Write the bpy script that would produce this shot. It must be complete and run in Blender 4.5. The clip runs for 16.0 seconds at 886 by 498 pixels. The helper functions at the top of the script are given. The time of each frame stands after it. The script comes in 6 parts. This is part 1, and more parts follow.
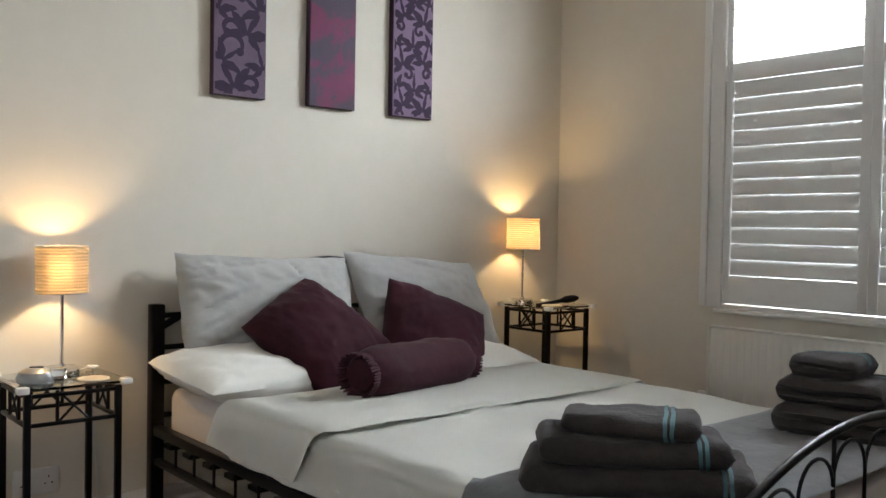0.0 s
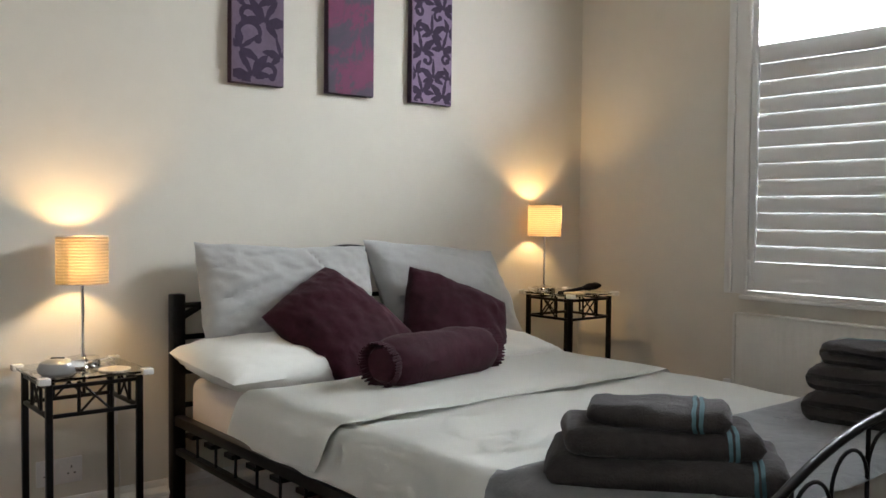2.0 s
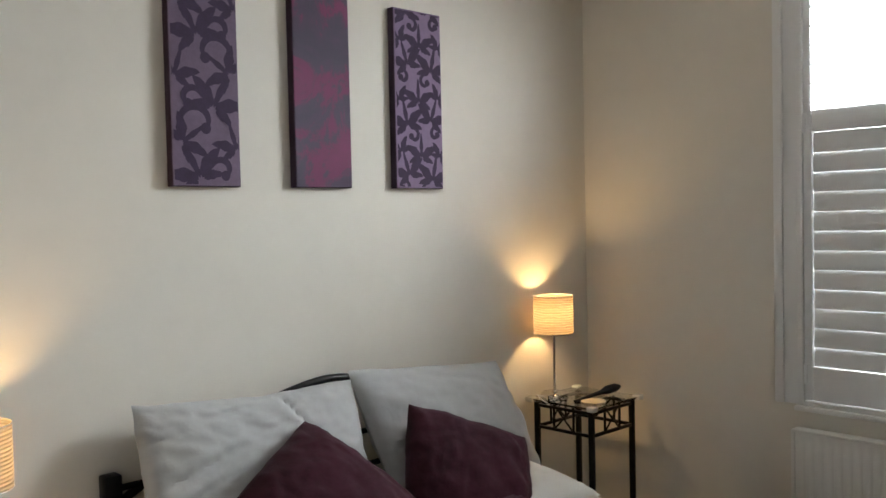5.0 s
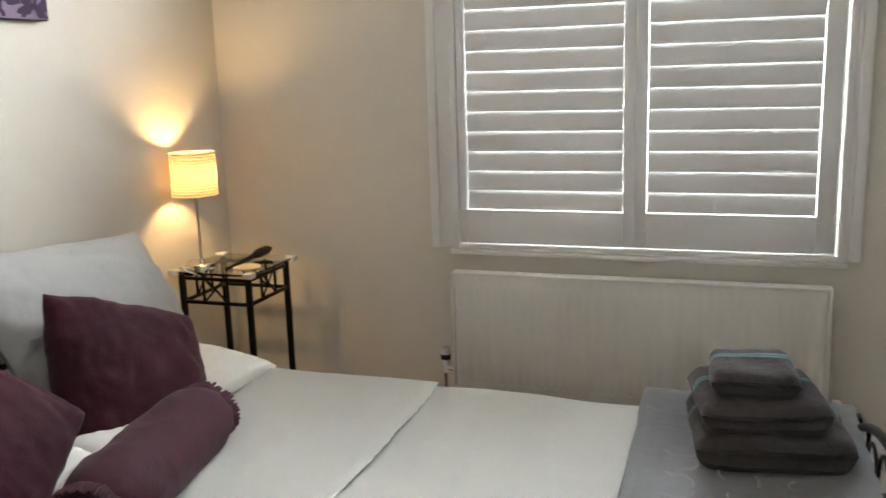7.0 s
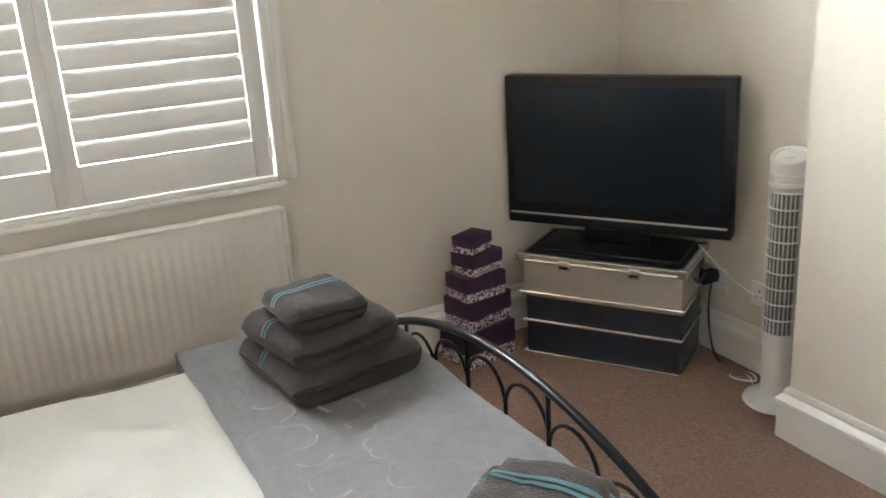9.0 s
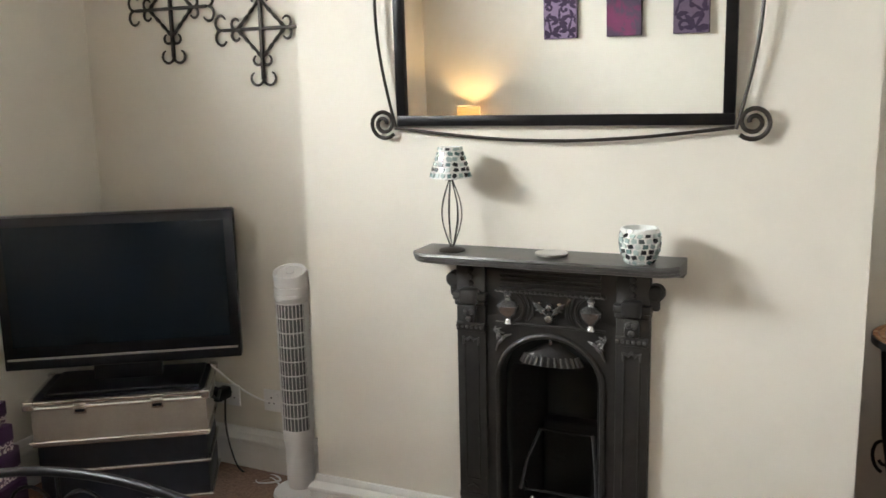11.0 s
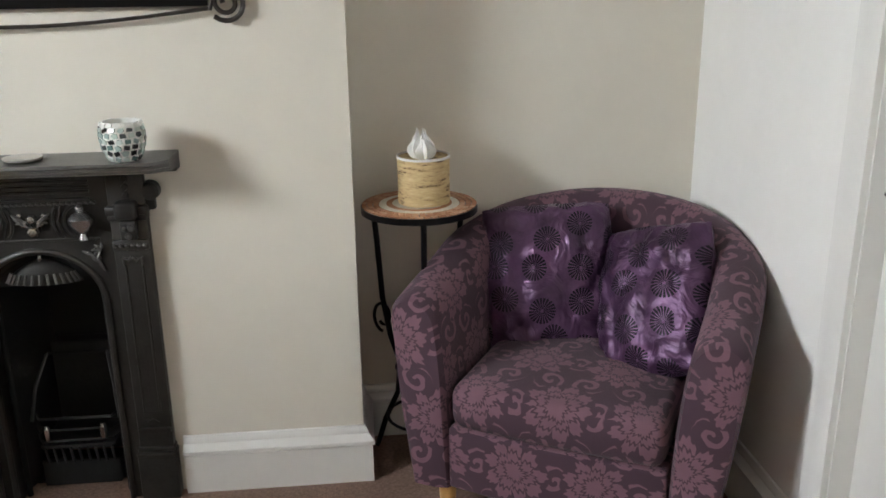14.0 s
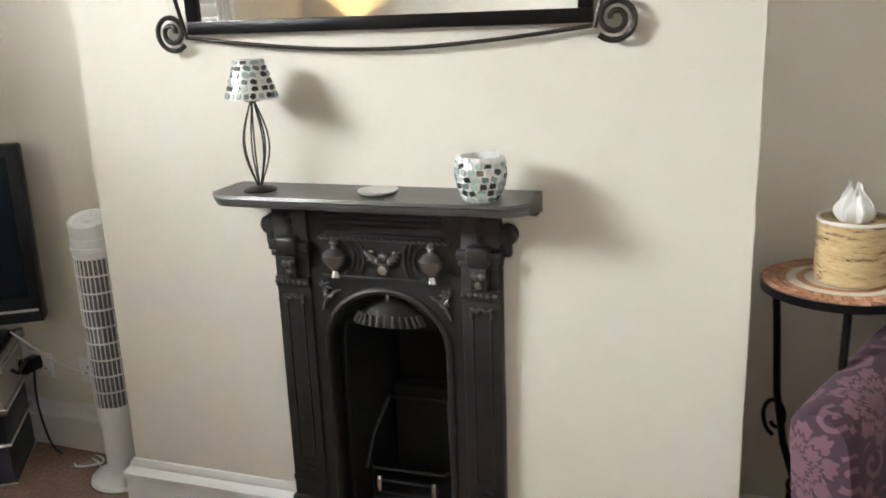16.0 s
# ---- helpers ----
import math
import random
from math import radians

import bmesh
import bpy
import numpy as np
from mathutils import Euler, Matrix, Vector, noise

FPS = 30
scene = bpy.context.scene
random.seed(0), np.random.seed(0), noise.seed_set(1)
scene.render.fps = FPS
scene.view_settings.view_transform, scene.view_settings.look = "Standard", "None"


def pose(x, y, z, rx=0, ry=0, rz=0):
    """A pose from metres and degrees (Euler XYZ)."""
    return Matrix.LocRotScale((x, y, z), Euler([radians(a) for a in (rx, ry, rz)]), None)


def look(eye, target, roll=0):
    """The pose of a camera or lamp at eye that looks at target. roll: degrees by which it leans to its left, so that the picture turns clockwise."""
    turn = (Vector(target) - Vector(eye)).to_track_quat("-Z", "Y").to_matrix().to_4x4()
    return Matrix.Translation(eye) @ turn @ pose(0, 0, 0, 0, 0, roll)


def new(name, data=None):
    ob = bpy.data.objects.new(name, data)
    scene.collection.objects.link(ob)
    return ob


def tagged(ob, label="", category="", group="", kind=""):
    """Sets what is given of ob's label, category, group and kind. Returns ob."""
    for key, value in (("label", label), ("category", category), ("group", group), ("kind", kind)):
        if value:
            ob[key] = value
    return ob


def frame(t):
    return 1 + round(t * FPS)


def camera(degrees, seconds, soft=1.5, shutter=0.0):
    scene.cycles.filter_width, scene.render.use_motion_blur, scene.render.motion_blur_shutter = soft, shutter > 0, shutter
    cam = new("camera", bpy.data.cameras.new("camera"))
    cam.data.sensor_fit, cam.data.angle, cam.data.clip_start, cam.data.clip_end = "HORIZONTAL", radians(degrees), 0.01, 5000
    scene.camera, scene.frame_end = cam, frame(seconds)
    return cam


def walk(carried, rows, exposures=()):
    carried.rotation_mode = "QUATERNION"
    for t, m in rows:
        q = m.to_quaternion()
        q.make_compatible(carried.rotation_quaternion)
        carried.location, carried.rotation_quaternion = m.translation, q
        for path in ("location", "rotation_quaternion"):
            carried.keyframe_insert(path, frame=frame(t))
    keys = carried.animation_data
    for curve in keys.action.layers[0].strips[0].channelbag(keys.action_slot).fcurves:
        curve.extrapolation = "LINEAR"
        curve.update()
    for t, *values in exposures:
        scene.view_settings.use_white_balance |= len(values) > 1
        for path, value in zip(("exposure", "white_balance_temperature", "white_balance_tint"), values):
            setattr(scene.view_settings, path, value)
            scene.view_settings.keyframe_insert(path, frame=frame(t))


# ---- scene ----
cam = camera(53.8, 16.0, 1.5, 0.15)
PATH = [
    (0, (0.158, 0.24, 1.13), (1.459, 1.758, 1.083), 1.0),
    (0.5, (0.158, 0.241, 1.122), (1.465, 1.754, 1.081), 0.8),
    (1, (0.161, 0.24, 1.124), (1.469, 1.752, 1.084), 0.8),
    (1.5, (0.159, 0.247, 1.125), (1.463, 1.763, 1.083), 0.8),
    (2, (0.177, 0.271, 1.13), (1.444, 1.817, 1.054), 0.6),
    (2.5, (0.215, 0.336, 1.149), (1.447, 1.91, 1.056), 0.1),
    (3, (0.277, 0.441, 1.21), (1.54, 1.99, 1.128), 0.3),
    (3.5, (0.371, 0.596, 1.278), (1.677, 2.11, 1.233), 0.3),
    (3.7, (0.423, 0.659, 1.291), (1.722, 2.179, 1.281), 0.1),
    (5.8, (0.465, 1.164, 1.597), (1.989, 2.441, 1.38), -1.4),
    (6, (0.454, 1.225, 1.582), (2.027, 2.425, 1.292), -0.5),
    (6.5, (0.465, 1.356, 1.482), (2.188, 2.312, 1.14), -1.2),
    (7, (0.58, 1.386, 1.445), (2.434, 2.019, 1.043), -1.8),
    (7.5, (0.574, 1.558, 1.407), (2.514, 1.692, 0.939), -1.1),
    (8, (0.573, 1.665, 1.433), (2.486, 1.439, 0.898), -2.3),
    (8.5, (0.667, 1.732, 1.441), (2.503, 1.188, 0.862), -2.4),
    (9, (0.798, 1.894, 1.469), (2.487, 1.027, 0.839), -3.6),
    (9.5, (0.842, 2.02, 1.485), (2.238, 0.716, 0.892), -1.7),
    (10, (0.869, 2.176, 1.457), (2.02, 0.611, 0.985), -1.1),
    (10.2, (0.886, 2.229, 1.461), (1.96, 0.596, 1.035), -0.9),
    (12.3, (0.862, 2.293, 1.452), (1.28, 0.377, 1.061), -1.2),
    (12.5, (0.852, 2.29, 1.444), (1.201, 0.364, 1.035), -0.9),
    (13, (0.838, 2.276, 1.439), (0.983, 0.333, 0.99), -0.6),
    (13.5, (0.806, 2.243, 1.432), (0.754, 0.303, 0.946), -0.7),
    (14, (0.773, 2.179, 1.42), (0.586, 0.281, 0.818), -0.8),
    (14.5, (0.76, 2.111, 1.395), (0.646, 0.253, 0.664), -1.1),
    (15, (0.771, 2.037, 1.378), (0.865, 0.187, 0.624), -1.8),
    (15.5, (0.776, 1.885, 1.369), (1.162, 0.041, 0.698), -2.0),
    (16, (0.804, 1.746, 1.387), (1.456, -0.07, 0.86), -2.2),
]
EXPOSURES = [
    (0, -0.54, 6260, 10), (3.5, -0.54, 6310, 10), (6, -0.80, 6310, 10), (6.5, -0.52, 6410, 10), (7, -0.02, 6460, 10), (7.5, 0.21, 6560, 10), (8, 0.42, 6560, 10), (9, 0.62, 6610, 10),
    (9.5, 0.71, 6860, 10), (10, 0.56, 6760, 10), (12.5, -0.04, 6610, 10), (13, 0.19, 6560, 10), (13.5, 0.06, 6460, 10), (14, -0.15, 6460, 10), (14.5, -0.43, 6760, 10), (15, 0.05, 6960, 10), (15.5, 0.29, 6660, 10), (16, 0.30, 6610, 10),
]
walk(cam, [(t, look(eye, target, roll)) for t, eye, target, roll in PATH], EXPOSURES)

# ---- light ----
world = bpy.data.worlds.new("sky")
scene.world = world
world.use_nodes = True
wn = world.node_tree
sky = wn.nodes.new("ShaderNodeTexSky")
sky.sky_type, sky.sun_disc, sky.sun_elevation, sky.sun_rotation = "NISHITA", False, radians(40), radians(200)
wn.links.new(sky.outputs[0], wn.nodes["Background"].inputs[0])
wn.nodes["Background"].inputs[1].default_value = 0.12


def area_lamp(name, m, sx, sy, watts, colour):
    d = bpy.data.lights.new(name, "AREA")
    d.shape, d.size, d.size_y, d.energy, d.color = "RECTANGLE", sx, sy, watts, colour
    ob = new(name, d)
    ob.matrix_world = m
    return ob


# daylight of the sky in the window opening (upper sash), and behind the shut louvres
WINDOW_WATTS, BULB_WATTS = 125.0, 10.0
area_lamp("window_daylight", look((3.715, 1.72, 2.16), (2.715, 1.72, 2.50)), 1.2, 0.60, WINDOW_WATTS, (0.93, 0.97, 1.0))
area_lamp("sky_daylight", look((4.15, 2.00, 2.70), (2.5, 1.75, 1.6)), 1.7, 1.0, 350.0, (0.90, 0.95, 1.0))
area_lamp("window_daylight", look((3.86, 1.70, 1.36), (2.86, 1.70, 1.36)), 1.2, 0.95, 15.0, (0.95, 0.98, 1.0))


# ---- materials ----
class Mat:
    """A principled material with a few short-hands for its nodes."""

    def __init__(self, name, colour=(0.5, 0.5, 0.5), rough=0.5, metal=0.0, spec=0.5):
        self.m = bpy.data.materials.new(name)
        self.m.use_nodes = True
        self.t = self.m.node_tree
        self.b = self.t.nodes["Principled BSDF"]
        self.set("Base Color", (*colour, 1))
        self.set("Roughness", rough)
        self.set("Metallic", metal)
        self.set("Specular IOR Level", spec)

    def set(self, key, value):
        self.b.inputs[key].default_value = value

    def node(self, kind, **inputs):
        n = self.t.nodes.new("ShaderNode" + kind)
        for k, v in inputs.items():
            k = k.replace("_", " ")
            if isinstance(v, bpy.types.NodeSocket):
                self.t.links.new(v, n.inputs[k])
            else:
                n.inputs[k].default_value = v
        return n

    def link(self, a, b):
        self.t.links.new(a, b)

    def coords(self, kind="Object"):
        return self.node("TexCoord").outputs[kind]

    def math(self, op, a, b=0.0, c=0.0):
        n = self.t.nodes.new("ShaderNodeMath")
        n.operation = op
        for i, v in enumerate((a, b, c)):
            if isinstance(v, bpy.types.NodeSocket):
                self.t.links.new(v, n.inputs[i])
            else:
                n.inputs[i].default_value = v
        return n.outputs[0]

    def noise(self, scale, detail=4.0, vec=None, rough=0.55, distortion=0.0):
        n = self.node("TexNoise", Scale=scale, Detail=detail, Roughness=rough, Distortion=distortion)
        self.link(vec if vec is not None else self.coords(), n.inputs["Vector"])
        return n.outputs["Fac"]

    def ramp(self, fac, stops):
        n = self.t.nodes.new("ShaderNodeValToRGB")
        el = n.color_ramp.elements
        while len(el) < len(stops):
            el.new(0.5)
        for e, (p, c) in zip(el, stops):
            e.position, e.color = p, (*c, 1)
        self.link(fac, n.inputs[0])
        return n.outputs[0]

    def mix(self, fac, a, b):
        n = self.t.nodes.new("ShaderNodeMix")
        n.data_type = "RGBA"
        for i, v in ((0, fac), (6, a), (7, b)):
            if isinstance(v, bpy.types.NodeSocket):
                self.link(v, n.inputs[i])
            else:
                n.inputs[i].default_value = v if i == 0 else (*v, 1)
        return n.outputs[2]

    def colour(self, socket):
        self.link(socket, self.b.inputs["Base Color"])
        return self

    def bump(self, height, strength=0.3, distance=0.01):
        n = self.node("Bump", Strength=strength, Distance=distance)
        self.link(height, n.inputs["Height"])
        if self.b.inputs["Normal"].is_linked:
            self.link(self.b.inputs["Normal"].links[0].from_socket, n.inputs["Normal"])
        self.link(n.outputs[0], self.b.inputs["Normal"])
        return self

    def vary(self, colour, amount, scale, detail=4.0):
        """Two scales of change round a colour."""
        lo = tuple(c * (1 - amount) for c in colour)
        hi = tuple(min(1, c * (1 + amount)) for c in colour)
        f = self.math("ADD", self.math("MULTIPLY", self.noise(scale, detail), 0.6), self.math("MULTIPLY", self.noise(scale * 9, detail), 0.4))
        self.colour(self.ramp(f, [(0.3, lo), (0.7, hi)]))
        return self


def simple(name, colour, rough=0.5, metal=0.0, amount=0.08, scale=6.0, bump=0.0, bscale=60.0, spec=0.5):
    m = Mat(name, colour, rough, metal, spec).vary(colour, amount, scale)
    if bump:
        m.bump(m.noise(bscale, 3), bump, 0.004)
    return m.m


wall_m = Mat("wall_paint", rough=0.75, spec=0.25).vary((0.690, 0.650, 0.568), 0.035, 1.3)
wall_m.bump(wall_m.noise(140, 4), 0.10, 0.003).bump(wall_m.noise(2.2, 2), 0.12, 0.02)
WALL = wall_m.m
white_wall = Mat("white_wall_paint", rough=0.7, spec=0.25).vary((0.86, 0.85, 0.82), 0.03, 1.5)
white_wall.bump(white_wall.noise(140, 4), 0.08, 0.003)
WHITE_WALL = white_wall.m
CEILING = simple("ceiling_paint", (0.86, 0.85, 0.83), 0.85, amount=0.02)
GLOSS = simple("white_gloss_paint", (0.76, 0.75, 0.72), 0.32, amount=0.03, scale=3, bump=0.05, bscale=25)
SHUTTER = simple("shutter_paint", (0.74, 0.74, 0.73), 0.42, amount=0.03, scale=4, bump=0.04, bscale=30)
RADIATOR = simple("radiator_enamel", (0.70, 0.685, 0.63), 0.35, amount=0.03, scale=3)

car = Mat("carpet", rough=0.95, spec=0.1)
tuft = car.noise(95, 6, None, 0.75)
car.colour(car.mix(car.math("MULTIPLY", car.noise(5, 5), 0.5), car.ramp(tuft, [(0.30, (0.125, 0.080, 0.062)), (0.70, (0.38, 0.255, 0.200))]), (0.26, 0.172, 0.133)))
car.bump(tuft, 0.8, 0.009).bump(car.noise(24, 4), 0.25, 0.008)
CARPET = car.m

BLACK_METAL = simple("black_satin_metal", (0.006, 0.0055, 0.006), 0.33, 0.0, 0.2, 20, 0.03, 80, spec=0.16)
BRONZE_METAL = simple("bronzed_black_iron", (0.030, 0.024, 0.020), 0.42, 0.6, 0.25, 30, 0.1, 90)
CHROME = simple("chrome", (0.75, 0.74, 0.72), 0.10, 1.0, 0.05)
ALU = simple("brushed_aluminium", (0.80, 0.79, 0.77), 0.25, 0.85, 0.08, 14)
ALU_PANEL = simple("aluminium_panel", (0.40, 0.36, 0.31), 0.45, 0.3, 0.08, 10, 0.08, 120)
# black lifted toward blue, with the same haze put in as on the screen
CASE_BLACK = simple("black_case_laminate", (0.014, 0.016, 0.026), 0.45, 0.0, 0.25, 30, 0.15, 200)
PLASTIC_WHITE = simple("white_plastic", (0.74, 0.73, 0.72), 0.35, amount=0.03)
PLASTIC_GREY = simple("silver_grey_plastic", (0.33, 0.33, 0.32), 0.28, 0.5, 0.08)
PLASTIC_BLACK = simple("black_plastic", (0.007, 0.008, 0.013), 0.30, amount=0.15, spec=0.3)
GRILLE = simple("grey_grille", (0.12, 0.12, 0.125), 0.5, amount=0.08)
BEECH = Mat("beech_wood", rough=0.4).vary((0.52, 0.29, 0.10), 0.15, 12).m
CLEAR_PLASTIC = simple("clear_plastic_clip", (0.80, 0.80, 0.77), 0.15, amount=0.05)

iron = Mat("black_leaded_cast_iron", rough=0.42, metal=0.45).vary((0.031, 0.029, 0.027), 0.3, 18)
iron.bump(iron.noise(160, 4), 0.25, 0.003)
IRON = iron.m
IRON_POLISHED = simple("polished_cast_iron", (0.40, 0.39, 0.38), 0.24, 0.9, 0.2, 40, 0.15, 150)
# mantel iron: worn, and lightened for the window light its front edge catches
IRON_SHELF = simple("worn_lit_iron", (0.115, 0.112, 0.108), 0.34, 0.6, 0.2, 25, 0.12, 140)
GRATE_IRON = simple("blackened_grate_iron", (0.03, 0.03, 0.031), 0.35, 0.5, 0.2)
# near-black for all that lies inside the fireplace opening
FIREBOX_BLACK = simple("firebox_black", (0.004, 0.0042, 0.0046), 0.85, amount=0.4, scale=14, bump=0.5, bscale=50)

# blue-grey base: the room's reflection and haze are put into the colour
screen = Mat("glossy_screen", (0.010, 0.016, 0.024), 0.16, 0.0, 0.35)
SCREEN = screen.m
MIRROR = Mat("mirror_glass", (0.90, 0.92, 0.91), 0.0, 1.0).m

gl = Mat("clear_glass", (0.93, 0.97, 0.95), 0.0)
gl.set("Transmission Weight", 1.0)
gl.set("IOR", 1.45)
GLASS = gl.m


def cloth(name, colour, amount=0.06, weave=420.0, bump=0.25, sheen=0.0, crease=0.25, rough=0.9):
    c = Mat(name, rough=rough, spec=0.15).vary(colour, amount, 5)
    c.bump(c.noise(weave, 2), bump, 0.002).bump(c.noise(14, 5, distortion=0.6), crease, 0.012)
    if sheen:
        c.set("Sheen Weight", sheen)
        c.set("Sheen Roughness", 0.4)
    return c.m


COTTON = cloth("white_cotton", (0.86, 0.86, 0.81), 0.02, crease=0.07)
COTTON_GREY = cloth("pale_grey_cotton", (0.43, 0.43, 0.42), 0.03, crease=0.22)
SHEET = cloth("pink_white_sheet", (0.68, 0.62, 0.59), 0.03, crease=0.15)
FLEECE = cloth("silver_grey_fleece", (0.32, 0.325, 0.332), 0.12, 240, 0.5, 0.4, 0.5)
FLEECE_PILE = cloth("brushed_grey_fleece", (0.37, 0.375, 0.382), 0.12, 240, 0.5, 0.4, 0.5)
VELVET = cloth("plum_velvet", (0.036, 0.0075, 0.0145), 0.45, 260, 0.5, 0.06, 0.32, 0.8)
TOWEL = cloth("charcoal_towelling", (0.047, 0.041, 0.040), 0.30, 220, 1.3, 0.14, 0.5, 1.0)
TOWEL_BAND = cloth("teal_woven_band", (0.13, 0.24, 0.27), 0.3, 160, 0.4, 0.0, 0.1, 0.6)
LINEN_BLACK = simple("dark_valance", (0.02, 0.018, 0.018), 0.9, amount=0.2)
TISSUE = cloth("white_tissue", (0.82, 0.82, 0.80), 0.02, crease=0.1)


def damask(name, ground, figure, size=0.21, rough=0.8, sheen=0.1):
    """A woven damask in half-drop repeats: layered leafy rosettes with curling scrolls between them."""
    d = Mat(name, rough=rough, spec=0.2)
    sep = d.node("SeparateXYZ")
    d.link(d.coords("UV"), sep.inputs[0])
    warp = d.node("TexNoise", Scale=16.0, Detail=2.0)
    d.link(d.coords("UV"), warp.inputs["Vector"])
    ws = d.node("SeparateColor")
    d.link(warp.outputs["Color"], ws.inputs[0])
    u = d.math("ADD", d.math("DIVIDE", sep.outputs[0], size), d.math("MULTIPLY", d.math("SUBTRACT", ws.outputs[0], 0.5), 0.16))
    v = d.math("ADD", d.math("DIVIDE", sep.outputs[1], size), d.math("MULTIPLY", d.math("SUBTRACT", ws.outputs[1], 0.5), 0.16))

    def cell(du, dv):
        """Place inside a repeat whose middle lies at (du, dv); every second row moves on by half."""
        vv = d.math("ADD", v, dv)
        row = d.math("FLOOR", vv)
        uu = d.math("ADD", d.math("ADD", u, du), d.math("MULTIPLY", d.math("FLOORED_MODULO", row, 2.0), 0.5))
        x = d.math("SUBTRACT", d.math("FLOORED_MODULO", uu, 1.0), 0.5)
        y = d.math("SUBTRACT", d.math("FLOORED_MODULO", vv, 1.0), 0.5)
        return x, y, d.math("SQRT", d.math("ADD", d.math("MULTIPLY", x, x), d.math("MULTIPLY", y, y))), d.math("ARCTAN2", x, y)

    x, y, rad, ang = cell(0.0, 0.0)
    rose = None
    for reach, lobes, depth, turn in ((0.40, 4.5, 0.40, 0.3), (0.265, 3.5, 0.30, 0.0), (0.15, 2.5, 0.30, 0.5)):
        lobe = d.math("POWER", d.math("ABSOLUTE", d.math("COSINE", d.math("ADD", d.math("MULTIPLY", ang, lobes), turn))), 0.7)
        frill = d.math("MULTIPLY", d.math("SINE", d.math("MULTIPLY", ang, lobes * 8)), 0.018)
        edge = d.math("ADD", d.math("MULTIPLY", d.math("ADD", d.math("MULTIPLY", lobe, depth), 1 - depth), reach), frill)
        inside = d.math("SUBTRACT", edge, rad)
        if rose is None:
            rose = inside
        else:
            # a thin dark outline parts each layer of petals from the next
            rose = d.math("MINIMUM", rose, d.math("SUBTRACT", d.math("ABSOLUTE", inside), 0.014))
    scrolls = None
    for du, dv in ((0.5, 0.0), (0.25, 0.5), (0.75, 0.5)):
        x2, y2, r2, a2 = cell(du, dv)
        arm = d.math("SUBTRACT", d.math("SINE", d.math("ADD", d.math("MULTIPLY", r2, 40.0), d.math("MULTIPLY", a2, 1.0 if du < 0.6 else -1.0))), 0.25)
        curl = d.math("MINIMUM", d.math("MULTIPLY", arm, 0.05), d.math("SUBTRACT", 0.20, r2))
        scrolls = curl if scrolls is None else d.math("MAXIMUM", scrolls, curl)
    # scrolls keep clear of the rosettes
    scrolls = d.math("MINIMUM", scrolls, d.math("SUBTRACT", rad, 0.42))
    f = d.math("MAXIMUM", rose, scrolls)
    fig = d.node("MapRange", From_Min=-0.006, From_Max=0.010)
    d.link(f, fig.inputs["Value"])
    f = d.math("MULTIPLY", fig.outputs[0], d.math("ADD", 0.70, d.math("MULTIPLY", d.noise(30, 3), 0.45)))
    fade = d.noise(3.0, 3)
    g = d.mix(fade, tuple(c * 0.85 for c in ground), tuple(c * 1.15 for c in ground))
    h = d.mix(fade, tuple(c * 0.85 for c in figure), tuple(c * 1.15 for c in figure))
    d.colour(d.mix(f, g, h))
    d.bump(d.noise(500, 2), 0.3, 0.002).bump(f, 0.12, 0.003)
    d.set("Sheen Weight", sheen)
    return d.m


DAMASK = damask("mauve_damask", (0.062, 0.034, 0.048), (0.168, 0.088, 0.112))

sat = Mat("purple_satin", rough=0.40, spec=0.5)
suv = sat.coords("UV")
vor = sat.node("TexVoronoi", Scale=9.5, Randomness=0.55)
vor.voronoi_dimensions = "2D"
sat.link(suv, vor.inputs["Vector"])
dv = sat.node("VectorMath")
dv.operation = "SUBTRACT"
sat.link(suv, dv.inputs[0])
sat.link(vor.outputs["Position"], dv.inputs[1])
ds = sat.node("SeparateXYZ")
sat.link(dv.outputs[0], ds.inputs[0])
spin = sat.math("ARCTAN2", ds.outputs[1], ds.outputs[0])
rays = sat.math("GREATER_THAN", sat.math("SINE", sat.math("MULTIPLY", spin, 22.0)), -0.25)
ring = sat.math("LESS_THAN", vor.outputs["Distance"], 0.36)
hub = sat.math("GREATER_THAN", vor.outputs["Distance"], 0.04)
burst = sat.math("MULTIPLY", sat.math("MULTIPLY", rays, ring), hub)
sat.colour(sat.mix(burst, sat.ramp(sat.noise(9, 4), [(0.3, (0.048, 0.021, 0.050)), (0.7, (0.115, 0.052, 0.120))]), (0.010, 0.006, 0.014)))
sat.link(sat.math("ADD", sat.math("MULTIPLY", burst, 0.4), 0.36), sat.b.inputs["Roughness"])
sat.set("Metallic", 0.45)
sat.bump(sat.noise(8, 3, distortion=2.2), 0.5, 0.03)
SATIN = sat.m

shade_m = Mat("pleated_lampshade", (0.80, 0.66, 0.46), 0.8)
shade_m.set("Transmission Weight", 0.0)
tr = shade_m.node("BsdfTranslucent", Color=(0.92, 0.66, 0.34, 1))
wave = shade_m.node("TexWave", Scale=32.0, Distortion=0.6, Detail=2.0)
wave.wave_type, wave.bands_direction = "BANDS", "Z"
shade_m.link(shade_m.coords(), wave.inputs["Vector"])
shade_m.bump(wave.outputs["Fac"], 0.8, 0.004)
pl = shade_m.ramp(wave.outputs["Fac"], [(0.25, (0.045, 0.032, 0.020)), (0.6, (0.19, 0.145, 0.095))])
shade_m.link(pl, tr.inputs["Color"])
ms = shade_m.node("MixShader", Fac=0.6)
shade_m.link(shade_m.b.outputs[0], ms.inputs[1])
shade_m.link(tr.outputs[0], ms.inputs[2])
shade_m.link(ms.outputs[0], shade_m.t.nodes["Material Output"].inputs["Surface"])
SHADE = shade_m.m

